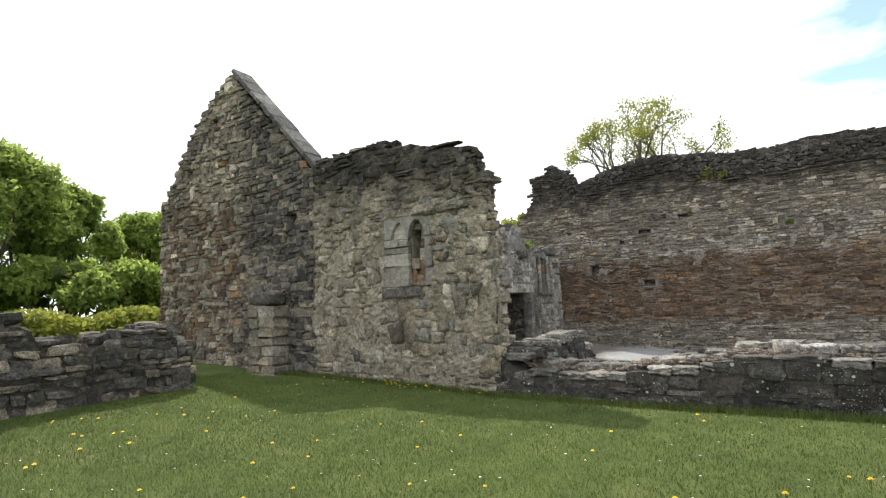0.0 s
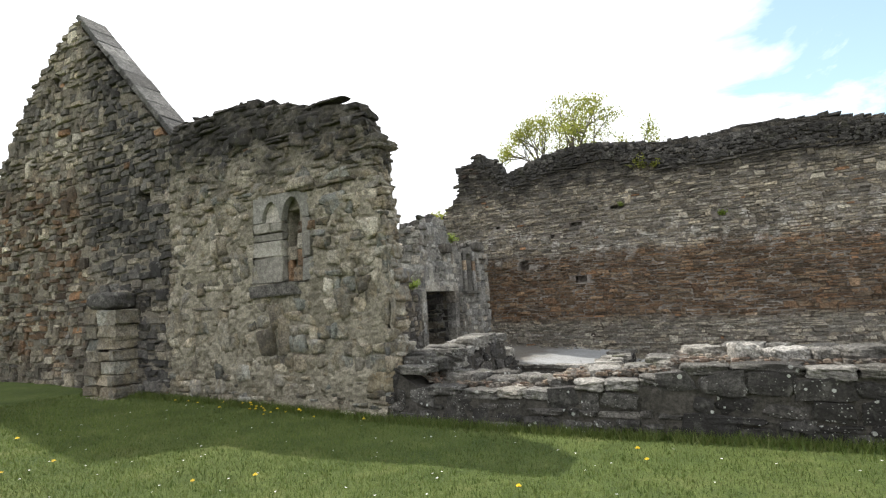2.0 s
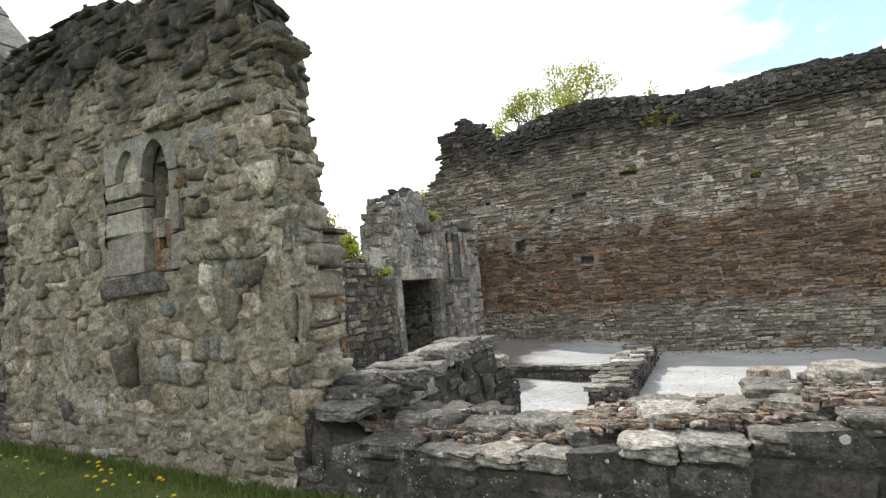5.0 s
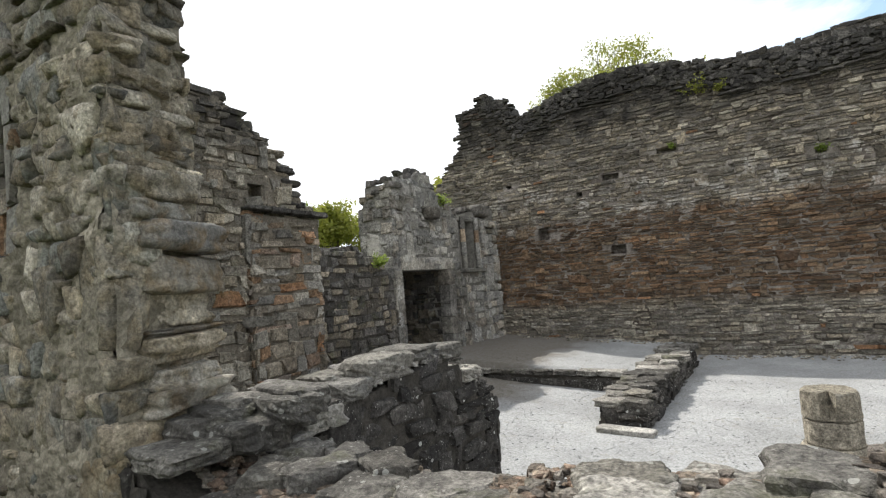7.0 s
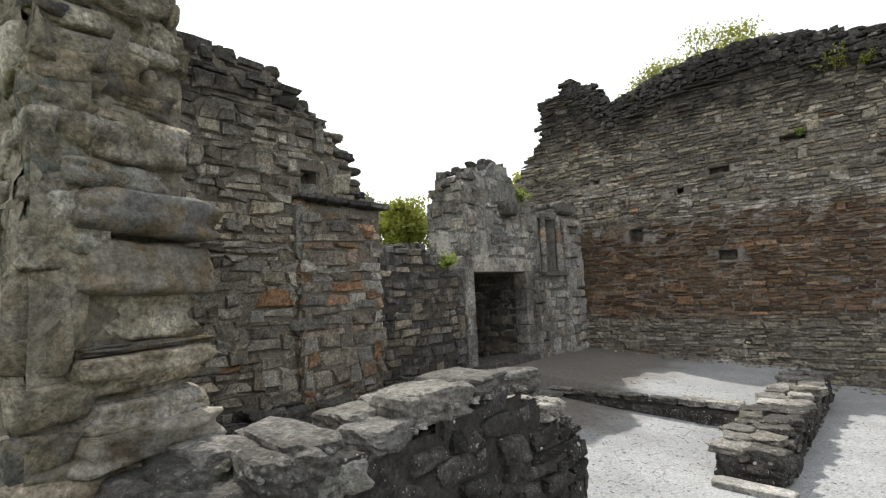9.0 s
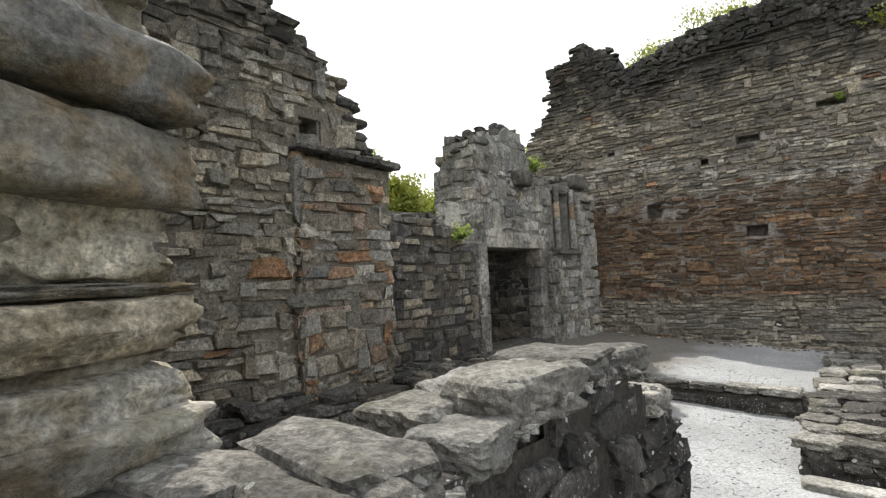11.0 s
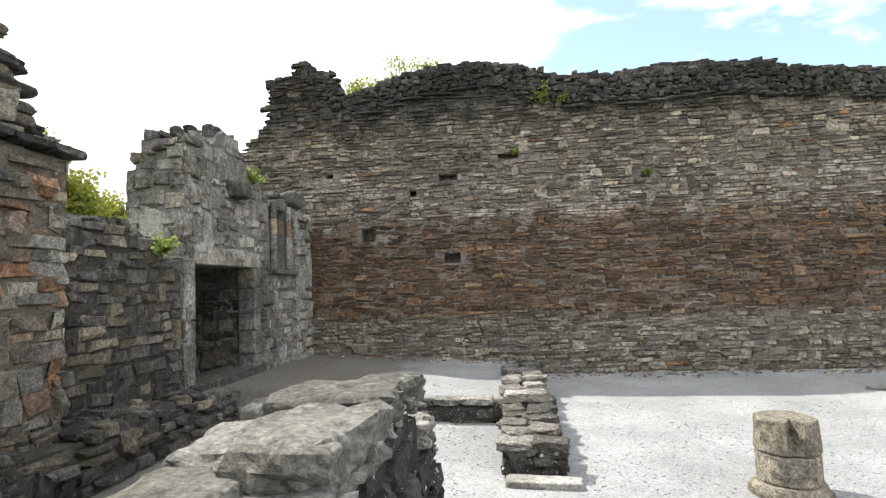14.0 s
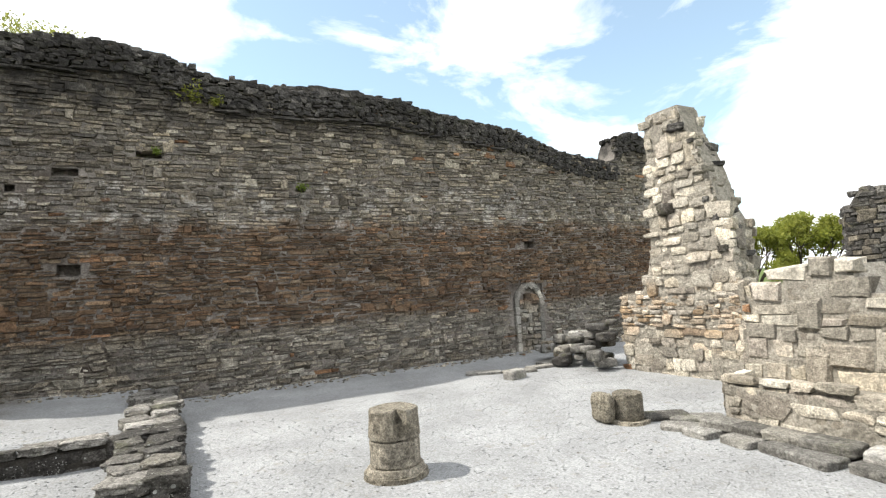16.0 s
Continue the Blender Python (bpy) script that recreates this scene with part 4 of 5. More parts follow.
boulder_part("stone", (7.18, 17.55, 3.62), (0.3, 0.4, 0.26), M_DARKWALL, stones_out, seed=650, rough=0.12)

# lancet window: two pointed lights under one head, the left one walled up
window = tagged(new("window_1"), "blocked twin lancet window of worn grey dressed stone", "window", kind="structure")


def pointed(x, w, z):
    """Height of a pointed light's edge above its springing."""
    q = abs(x) / (w / 2)
    return z + w * 0.85 * math.sqrt(max(0.0, 1 - q ** 1.7))


def lancet_head(x0, x1, lights, z0, z1, y, thick):
    """The head slab, with the tops of the lights cut through it."""
    us = sorted({x0, x1, *np.linspace(x0, x1, 61).round(4)})
    v, f = [], []
    for u in us:
        lo = z0
        for c, w, spring in lights:
            if abs(u - c) < w / 2:
                lo = max(lo, pointed(u - c, w, spring))
        for yy in (y, y + thick):
            v += [(u, yy, min(lo, z1 - 0.03)), (u, yy, z1)]
    for i in range(len(us) - 1):
        k = 4 * i
        f += [(k, k + 4, k + 5, k + 1), (k + 2, k + 3, k + 7, k + 6), (k, k + 2, k + 6, k + 4), (k + 1, k + 5, k + 7, k + 3)]
    return v, f


LIGHTS = [(-6.86, 0.42, 4.06), (-6.37, 0.44, 4.08)]
v, f = lancet_head(-7.28, -5.98, LIGHTS, 4.06, 4.54, 9.265, 0.14)
part("window_head", v, f, M_ASHLAR, window)
for k, (a, b, z0, z1) in enumerate([(-7.36, -6.60, 2.97, 3.42), (-7.33, -6.61, 3.43, 3.72), (-7.32, -6.61, 3.73, 3.86), (-7.30, -6.90, 3.87, 4.05), (-6.89, -6.63, 3.87, 4.03), (-6.17, -5.92, 2.97, 3.36), (-6.16, -5.95, 3.37, 4.05)]):
    block("jamb_stone", a, b, 9.27 + 0.008 * (k % 3), 9.45, z0, z1, M_ASHLAR, window, seed=k, wear=0.01)
block("window_sill", -7.38, -6.2, 9.2, 9.45, 2.74, 2.95, M_DARKWALL, window, seed=31, wear=0.015)
for k, (a, b, z0, z1) in enumerate([(-6.58, -6.46, 2.97, 3.34), (-6.45, -6.18, 2.97, 3.22), (-6.58, -6.36, 3.35, 3.58), (-6.35, -6.18, 3.24, 3.52), (-6.35, -6.18, 3.53, 3.8), (-6.34, -6.18, 3.81, 4.02)]):
    block("infill_stone", a, b, 9.35 + 0.01 * (k % 2), 9.46, z0, z1, M_GABLE, window, seed=40 + k, wear=0.012)
block("blocking_stone", -7.07, -6.65, 9.36, 9.46, 4.04, 4.45, M_ASHLAR, window, seed=50)

# buttress at the foot of the gable
butt = tagged(new("buttress"), "stub of a buttress in grey and ochre blocks under a black cap stone", "buttress", kind="structure")
z = 0.7
for k in range(9):
    h = RNG.uniform(0.2, 0.32)
    x = -11.65
    while x < -10.75:
        w = min(RNG.uniform(0.3, 0.6), -10.6 - x)
        if w > 0.12:
            block("block", x, x + w - 0.012, 8.78 + RNG.uniform(-0.04, 0.04), 9.42, z, z + h - 0.012, M_LANCET, butt, seed=int(100 + k * 7 + x * 3), wear=0.022)
        x += w
    z += h
    if z > 2.55:
        break
boulder_part("cap_stone", (-11.15, 9.02, z + 0.17), (0.92, 0.6, 0.36), M_DARKWALL, butt, seed=4)
boulder_part("foot_stone", (-11.15, 8.75, 0.85), (1.15, 0.4, 0.22), M_LANCET, butt, seed=14)

# gable coping
coping = tagged(new("gable_coping"), "sloping grey stone slabs capping the gable", "coping", kind="structure")
top, foot = Vector((-13.1, 9.63, 9.86)), Vector((-9.55, 9.63, 6.18))
n = 8
for i in range(n):
    a, b = top.lerp(foot, i / n), top.lerp(foot, (i + 1) / n - 0.004)
    d = (b - a)
    bm = bmesh.new()
    block_mesh(bm, -d.length / 2, d.length / 2, -0.36, 0.3, -0.06, 0.06, random.Random(60 + i), 0.008)
    bmesh.ops.rotate(bm, verts=bm.verts, cent=(0, 0, 0), matrix=Matrix.Rotation(math.atan2(-d.z, d.x), 3, "Y"))
    bmesh.ops.translate(bm, verts=bm.verts, vec=(a + b) / 2)
    bm_part("slab", bm, M_COPING, coping)

# broken end of the lancet wall: long stones left hanging out
broken = tagged(new("broken_wall_end"), "big worn buff stones jutting from the torn wall end", "wall", kind="structure")
for k, (c, sz, t, taper) in enumerate([((-4.82, 9.80, 2.95), (0.74, 0.82, 0.24), 0.3, 0.0), ((-4.81, 9.80, 2.66), (0.76, 0.86, 0.29), 0.3, 0.2), ((-4.93, 9.72, 2.41), (0.72, 0.80, 0.26), 0.3, 0.0),
                                       ((-4.86, 9.80, 2.245), (0.6, 0.76, 0.05), 0.25, 0.0), ((-4.88, 9.76, 2.12), (0.72, 0.82, 0.20), 0.3, 0.0), ((-4.95, 9.72, 1.98), (0.66, 0.78, 0.12), 0.3, 0.0),
                                       ((-4.86, 9.80, 1.90), (0.66, 0.80, 0.16), 0.3, 0.1), ((-4.76, 9.82, 1.76), (0.62, 0.80, 0.18), 0.3, 0.0), ((-4.82, 9.78, 1.52), (0.66, 0.8, 0.3), 0.3, 0.0),
                                       ((-4.76, 9.62, 3.14), (0.5, 0.6, 0.16), 0.3, 0.0), ((-4.90, 9.66, 3.36), (0.7, 0.8, 0.26), 0.3, 0.0), ((-4.86, 9.6, 3.62), (0.62, 0.7, 0.2), 0.25, 0.0),
                                       ((-4.72, 9.55, 4.10), (0.62, 0.5, 0.10), 0.2, 0.0), ((-4.78, 9.58, 4.42), (0.55, 0.5, 0.12), 0.2, 0.0), ((-4.85, 9.55, 4.66), (0.5, 0.5, 0.10), 0.1, 0.0),
                                       ((-4.80, 9.5, 4.88), (0.6, 0.5, 0.11), 0.2, 0.0), ((-4.66, 9.5, 5.07), (0.72, 0.5, 0.12), 0.1, 0.0), ((-4.9, 9.55, 5.24), (0.5, 0.5, 0.12), 0.2, 0.0),
                                       ((-5.05, 9.55, 5.45), (0.5, 0.5, 0.12), 0.1, 0.0), ((-5.1, 9.55, 5.66), (0.55, 0.5, 0.13), 0.2, 0.0), ((-4.70, 9.5, 1.30), (0.5, 0.5, 0.34), 0.0, 0.0)]):
    c = (c[0] - (0.1 if c[2] > 3.8 else 0.0), *c[1:])
    boulder_part("stone", c, sz, M_LANCET if c[2] > 3.8 or k in (2, 4, 6, 10) else M_PIER, broken, seed=200 + k, turn=t + 0.1 * math.sin(k * 2.3), rough=0.11 if k < 2 else 0.17, sharp=9, taper=taper)

# string course over the pilaster
ledge = tagged(new("string_course"), "thin dark projecting stone ledge above the pilaster", "ledge", kind="structure")
for i in range(4):
    block("slab", -8.7, -8.24, 13.36 + i * 0.46, 13.81 + i * 0.46, 3.98 - i * 0.012, 4.07 - i * 0.012, M_DARKWALL, ledge, seed=70 + i, wear=0.01)
for i, (y, z) in enumerate([(14.4, 4.85), (14.5, 4.62), (14.5, 4.4), (14.62, 4.2), (14.85, 3.85), (14.15, 5.15)]):
    boulder_part("stone", (-8.75, y, z), (0.6, 0.5, 0.13), M_DARKWALL, ledge, seed=80 + i, rough=0.12, sharp=6)

# doorway dressings, niche and corbel
door = tagged(new("door_1"), "dark open doorway with a pale stone lintel and jambs", "doorway", kind="structure")
block("lintel", -9.2, -8.885, 18.39, 21.0, 2.87, 3.2, M_TOWER, door, seed=90)
z = 0.55
for i, h in enumerate([0.42, 0.5, 0.36, 0.55, 0.46]):
    block("jamb_stone", -9.25, -8.87, 18.12 - 0.05 * (i % 2), 18.42, z, min(z + h, 2.865), M_TOWER, door, seed=91 + i)
    block("jamb_stone", -9.25, -8.87, 20.64, 20.96 + 0.06 * (i % 2), z, min(z + h, 2.865), M_TOWER, door, seed=101 + i)
    z += h + 0.008
block("threshold", -9.6, -8.75, 18.2, 20.95, 0.45, 0.72, M_DARKWALL, door, seed=111)
# passage lining in dark stone: the gloom inside is put into its colour
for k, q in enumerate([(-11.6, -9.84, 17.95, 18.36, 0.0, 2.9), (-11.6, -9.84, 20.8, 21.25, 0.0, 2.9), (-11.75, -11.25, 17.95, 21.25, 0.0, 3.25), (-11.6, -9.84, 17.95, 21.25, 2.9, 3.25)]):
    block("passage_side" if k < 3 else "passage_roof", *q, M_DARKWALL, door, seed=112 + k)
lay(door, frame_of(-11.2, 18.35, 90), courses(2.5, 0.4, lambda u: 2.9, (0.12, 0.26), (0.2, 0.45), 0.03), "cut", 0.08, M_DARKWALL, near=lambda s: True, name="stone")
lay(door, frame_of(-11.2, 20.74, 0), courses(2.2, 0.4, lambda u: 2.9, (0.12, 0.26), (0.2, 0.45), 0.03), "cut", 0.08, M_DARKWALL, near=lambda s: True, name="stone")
niche = tagged(new("niche"), "shallow wall niche with a slender shaft, a broken canopy and a pale sill", "niche", kind="structure")
for i, (y, r) in enumerate([(21.62, 0.09), (22.5, 0.08)]):
    for j in range(4):
        bm = bmesh.new()
        drum(bm, -8.86, y, 2.9 + j * 0.4, 3.29 + j * 0.4, r, r * 0.96, 12, 0.05, seed=j + 9 * i)
        bm_part("shaft", bm, M_TOWER if j != 2 else M_PILASTER, niche, smooth=True)
block("sill", -9.1, -8.68, 21.35, 22.75, 2.74, 2.86, M_TOPS, niche, seed=121)
boulder_part("canopy", (-8.9, 22.9, 4.75), (0.45, 0.8, 0.4), M_DARKWALL, niche, seed=122)
boulder_part("bracket", (-8.8, 23.3, 4.3), (0.4, 0.35, 0.2), M_TOWER, niche, seed=123)
for y0, w, zt, d in ((22.72, 1.05, 4.65, 0.16), (21.02, 0.5, 2.72, 0.1)):
    st = courses(w, 0.4, lambda u, zt=zt: zt, (0.2, 0.36), (0.25, 0.5), 0.03, 0.01, 0.3)
    lay(niche, frame_of(-8.9 + d, y0, 90), st, "cut", 0.06, M_TOWER, near=lambda s: True, name="pier_stone")
    lay(niche, frame_of(-8.9, y0, 0), [(d / 2, 0.1, s[2], d, 0.2, s[5]) for s in st[:: 2]], "cut", 0.05, M_TOWER, near=lambda s: True, name="pier_stone")
corbel = tagged(new("corbel"), "worn dark stone corbel high on the doorway wall", "corbel", kind="structure")
boulder_part("corbel_stone", (-8.8, 19.8, 4.45), (0.42, 0.55, 0.35), M_DARKWALL, corbel, seed=126)

# walled-up pointed doorway in the north wall
arch = tagged(new("door_2"), "walled-up pointed doorway of grey dressed stone", "doorway", kind="structure")
for i in range(5):
    block("jamb_stone", 7.34, 7.52, 23.84, 24.0, -0.1 + i * 0.3, 0.19 + i * 0.3, M_ASHLAR, arch, seed=130 + i)
    block("jamb_stone", 8.34, 8.52, 23.84, 24.0, -0.1 + i * 0.3, 0.19 + i * 0.3, M_ASHLAR, arch, seed=140 + i)
for i in range(4):
    for s in (-1, 1):
        bm = bmesh.new()
        block_mesh(bm, -0.09, 0.09, -0.07, 0.07, -0.14, 0.14, random.Random(150 + i))
        bmesh.ops.rotate(bm, verts=bm.verts, cent=(0, 0, 0), matrix=Matrix.Rotation(-s * (0.22 + 0.2 * i), 3, "Y"))
        q = i / 3.4
        bmesh.ops.translate(bm, verts=bm.verts, vec=(7.93 + s * 0.52 * (1 - q ** 1.5), 23.9, 1.5 + 0.62 * math.sin(q * 1.4)))
        bm_part("voussoir", bm, M_ASHLAR, arch)
st = courses(0.86, -0.1, lambda u: 1.95 - abs(u - 0.43) * 0.9, (0.12, 0.22), (0.2, 0.4), 0.02)
lay(arch, frame_of(7.5, 23.88, 0), st, "cut", 0.06, M_NORTH, near=lambda s: True, name="infill_stone")

# ---- broken wall tops: big weathered stones ----
def cap_stones(name, label, rows, mat):
    root = tagged(new(name), label, "stones", kind="structure")
    for k, (x, y, z, sx, sy, sz, t) in enumerate(rows):
        boulder_part("cap_stone", (x, y, z), (sx, sy, sz), mat, root, seed=300 + k + len(rows), turn=t, rough=0.17, sharp=9, smooth=False)
    return root


rng = random.Random(11)
rows = []
for x0, y0, dz, sx, sy, sz, t in [(-4.30, 10.15, 0, 0.42, 0.45, 0.26, 0.1), (-3.97, 10.22, 0, 0.34, 0.42, 0.24, -0.2), (-4.27, 10.62, 0.02, 0.46, 0.56, 0.34, 0.25), (-3.97, 10.6, -0.03, 0.34, 0.4, 0.3, -0.1),
                               (-4.29, 11.08, -0.02, 0.4, 0.42, 0.3, 0.0), (-3.95, 10.98, -0.03, 0.32, 0.38, 0.26, 0.2), (-4.0, 11.45, 0.0, 0.42, 0.62, 0.36, -0.08), (-4.34, 11.52, -0.05, 0.28, 0.5, 0.26, 0.05),
                               (-4.1, 12.02, 0.0, 0.6, 0.52, 0.28, 0.15), (-4.22, 12.5, -0.03, 0.4, 0.5, 0.26, 0.1), (-3.97, 12.52, 0.02, 0.34, 0.42, 0.28, -0.2), (-4.07, 12.95, 0.0, 0.56, 0.4, 0.24, 0.0), (-4.1, 13.22, -0.04, 0.5, 0.3, 0.22, 0.1)]:
    rows.append((x0 - 0.08, y0, stub_top(y0) - 0.07 + dz, sx, sy, sz * 0.62, t))
cap_stones("stub_wall_top", "big pale lichened stones topping the wall stub", rows, M_TOPS)
rows = []
x = -4.35
while x < 4.2:
    w = rng.uniform(0.32, 0.72)
    zt = low_top(x)
    rows.append((x + w / 2, 9.5 + rng.uniform(-0.03, 0.03), zt - 0.10 + rng.uniform(-0.02, 0.02), w * 0.98, 0.46, 0.13, rng.uniform(-0.06, 0.06)))
    x += w
x = -4.3
while x < 4.2:
    w = rng.uniform(0.26, 0.6)
    zt = low_top(x)
    if rng.random() > 0.12:
        rows.append((x + w / 2, 9.87 + rng.uniform(-0.08, 0.08), zt - 0.01 + rng.uniform(-0.05, 0.04), w * rng.uniform(0.8, 1.05), rng.uniform(0.28, 0.46), rng.uniform(0.18, 0.4), rng.uniform(-0.7, 0.7)))
    x += w
x = -4.3
while x < 4.2:
    w = rng.uniform(0.26, 0.55)
    if rng.random() > 0.15:
        rows.append((x + w / 2, 10.2 + rng.uniform(-0.08, 0.06), low_top(x) - 0.02 + rng.uniform(-0.08, 0.04), w * rng.uniform(0.8, 1.05), rng.uniform(0.28, 0.45), rng.uniform(0.16, 0.3), rng.uniform(-0.6, 0.6)))
    x += w
for k in range(5):
    rows.append((-4.3 + rng.uniform(-0.2, 0.35), 9.75 + 0.16 * k, 1.55 + rng.uniform(-0.05, 0.12), rng.uniform(0.4, 0.7), 0.36, 0.22, rng.uniform(-0.4, 0.4)))
cap_stones("low_wall_top", "loose weathered pale stones along the low wall's top", rows, M_RUBBLE)
rows = []
for y0 in np.arange(16.4, 22.2, 0.36):
    for x0 in (-3.28, -2.9):
        rows.append((x0 + rng.uniform(-0.05, 0.05), y0 + rng.uniform(-0.06, 0.06), cross_top(y0) - 0.03 + rng.uniform(-0.03, 0.05), rng.uniform(0.3, 0.46), rng.uniform(0.26, 0.42), rng.uniform(0.1, 0.18), rng.uniform(-0.4, 0.4)))
cap_stones("footing_top", "split pale stones along the top of the footing", rows, M_RUBBLE)
rows = [(x + 0.25, 19.0 + rng.uniform(-0.03, 0.03), 0.27, rng.uniform(0.45, 0.6), 0.36, 0.12, rng.uniform(-0.1, 0.1)) for x in np.arange(-7.3, -3.7, 0.52)]
cap_stones("kerb_top", "flat worn kerb stones", rows, M_RUBBLE)


# crumbled mortar and chips on the low walls
def chips(name, label, count, spot, size, mat, seed, kind="rock", squash=0.6):
    nr = np.random.default_rng(seed)
    st = []
    for _ in range(count):
        x, y, z = spot(nr)
        s = nr.uniform(*size)
        st.append((x, y, z + s * squash * 0.2, s * nr.uniform(0.8, 1.4), s, s * squash))
    v, f = stone_cloud(st, kind, 0.12)
    return tagged(part(name, v.tolist(), f, mat), label, "rubble", kind="stuff")


def on_low(nr):
    x = nr.uniform(-4.3, 4.2)
    y = nr.uniform(9.55, 10.3)
    return x, y, low_top(x) - 0.06 + nr.uniform(0, 0.05)


def on_stub(nr):
    y = nr.uniform(10.0, 13.3)
    x = nr.uniform(-4.42, -3.86)
    return x, y, stub_top(y) - 0.14 + nr.uniform(0, 0.03)


chips("rubble", "crumbled mortar and chips on the low wall", 3600, on_low, (0.02, 0.085), M_LITTER, 5)
chips("rubble", "crumbled mortar and chips on the wall stub", 700, on_stub, (0.02, 0.06), M_TOPS, 6)
chips("rubble", "small stones fallen at the foot of the walls", 500, lambda nr: ((x := nr.uniform(-8, 12)), 23.7 - abs(nr.normal(0, 0.25)), gravel_z(x, 23.5)), (0.02, 0.09), M_NORTH, 7)


def pebble_spot(nr):
    x, y = nr.uniform(-7.8, 6.5), 10.4 + 10.0 * nr.random() ** 1.4
    return x, y, gravel_z(x, y) - 0.004


chips("gravel_pebbles", "loose pale pebbles of the gravel floor", 16000, pebble_spot, (0.010, 0.026), M_GRAVEL, 8, "cut", 0.7)


# ---- loose slabs and stones on the gravel ----
def slab(x, y, sx, sy, h, turn, seed, label):
    ob = boulder_part("stone_slab", (0, 0, 0), (sx, sy, h), M_TOPS, None, seed=seed, rough=0.05, sharp=9)
    ob.matrix_world = Matrix.Translation((x, y, gravel_z(x, y) + h * 0.28)) @ Matrix.Rotation(turn, 4, "Z")
    return tagged(ob, label, "slab")


slab(-3.0, 16.02, 0.9, 0.28, 0.1, -0.1, 401, "flat pale slab at the end of the footing")
slab(4.5, 20.1, 0.55, 0.32, 0.26, 0.3, 402, "squared pale block lying on gravel")
for k, (x, y, sx, sy, t) in enumerate([(5.1, 20.75, 0.9, 0.35, -0.3), (5.9, 20.9, 0.8, 0.32, -0.15), (4.3, 21.2, 0.9, 0.4, -0.5), (6.5, 21.3, 0.7, 0.4, 0.2)]):
    tagged(slab(x, y, sx, sy, 0.09, t, 403 + k, "thin worn paving slab set in gravel"), group="paving slabs by the pillar")
for k, (x, y, sx, sy, t) in enumerate([(4.05, 15.55, 0.9, 0.4, -0.5), (4.35, 15.1, 0.8, 0.4, -0.7), (3.85, 14.85, 0.8, 0.35, -1.0)]):
    tagged(slab(x, y, sx, sy, 0.1, t, 410 + k, "rough flat stone at the foot of the sunlit wall"), group="foot stones")
for k in range(22):
    y = 14.5 - (k // 2) * 0.48 + rng.uniform(-0.08, 0.08)
    ob = slab((3.78 if k % 2 else 4.02) + rng.uniform(-0.07, 0.07), y, rng.uniform(0.3, 0.5), rng.uniform(0.34, 0.62), 0.13, rng.uniform(-0.25, 0.25), 420 + k, "rough flat stone at the foot of the sunlit wall")
    ob.location.z += 0.0 if k % 2 else 0.1
    ob.data.materials[0] = M_TOPS
    tagged(ob, group="foot stones")
heap = tagged(new("stone_heap"), "tumbled heap of grey wall stones beside the pillar", "rubble")
for k in range(70):
    x, y = 7.1 + rng.gauss(0, 0.38), 19.3 + 2.6 * rng.random()
    z = GRAVEL + max(0.08, (1.35 - 0.36 * (y - 19.6)) * (1 - min(1, abs(x - 7.2) / 1.1)) * rng.random() ** 0.6 + 0.05)
    boulder_part("stone", (x, y, z), (rng.uniform(0.25, 0.55), rng.uniform(0.22, 0.45), rng.uniform(0.14, 0.28)), M_TOPS if k % 3 else M_DARKWALL, heap, seed=500 + k, turn=rng.uniform(0, 3), rough=0.14, sharp=5)
chunk = boulder_part("column_fragment", (0, 0, 0), (0.2, 0.4, 0.46), M_COLUMN, None, seed=480, rough=0.1, sharp=4)
chunk.location = (3.2, 15.9, GRAVEL + 0.24)
tagged(chunk, "broken chunk of a stone column drum", "column")
for k, (x, y, sx, sy, sz) in enumerate([(-7.5, 17.9, 0.45, 0.4, 0.35), (-7.1, 18.4, 0.5, 0.4, 0.2), (-7.75, 18.6, 0.4, 0.5, 0.25)]):
    ob = boulder_part("boulder", (0, 0, 0), (sx, sy, sz), M_TOPS, None, seed=470 + k, rough=0.14)
    ob.location = (x, y, gravel_z(x, y) + sz * 0.35)
    tagged(ob, "loose weathered stone by the bench end", "stone", "loose stones")


# ---- grass, flowers and wall plants ----
def turf_blades(name, label, count, region, height, mat, seed):
    nr = np.random.default_rng(seed)
    pts = []
    while len(pts) < count:
        x, y = region(nr)
        if y > 9.26 and x > -17 or (x < -10.5 and y < 6.6):
            continue
        pts.append((x, y, turf_z(x, y)))
    p = np.array(pts)
    a = nr.uniform(0, 6.28, count)
    h = nr.uniform(*height, count) * (0.7 + 0.6 * nr.random(count))
    w = 0.004 + 0.004 * nr.random(count)
    d = np.stack([np.cos(a), np.sin(a), np.zeros(count)], 1)
    lean = nr.normal(0, 0.35, (count, 2)) * h[:, None]
    tip = p + np.stack([lean[:, 0], lean[:, 1], h], 1)
    v = np.stack([p - d * w[:, None] - (0, 0, 0.01), p + d * w[:, None] - (0, 0, 0.01), tip], 1).reshape(-1, 3)
    ob = part(name, v.tolist(), np.arange(count * 3).reshape(-1, 3).tolist(), mat)
    return tagged(ob, label, "grass", kind="stuff")


turf_blades("grass", "short mown grass", 150000, lambda nr: (nr.uniform(-12, 5), 9.26 - 8.2 * nr.random() ** 0.8), (0.02, 0.05), M_BLADE, 41)
turf_blades("grass", "longer grass left along the wall foot", 16000, lambda nr: (nr.uniform(-12, 4.3), 9.25 - abs(nr.normal(0, 0.12))), (0.05, 0.13), M_BLADE, 42)


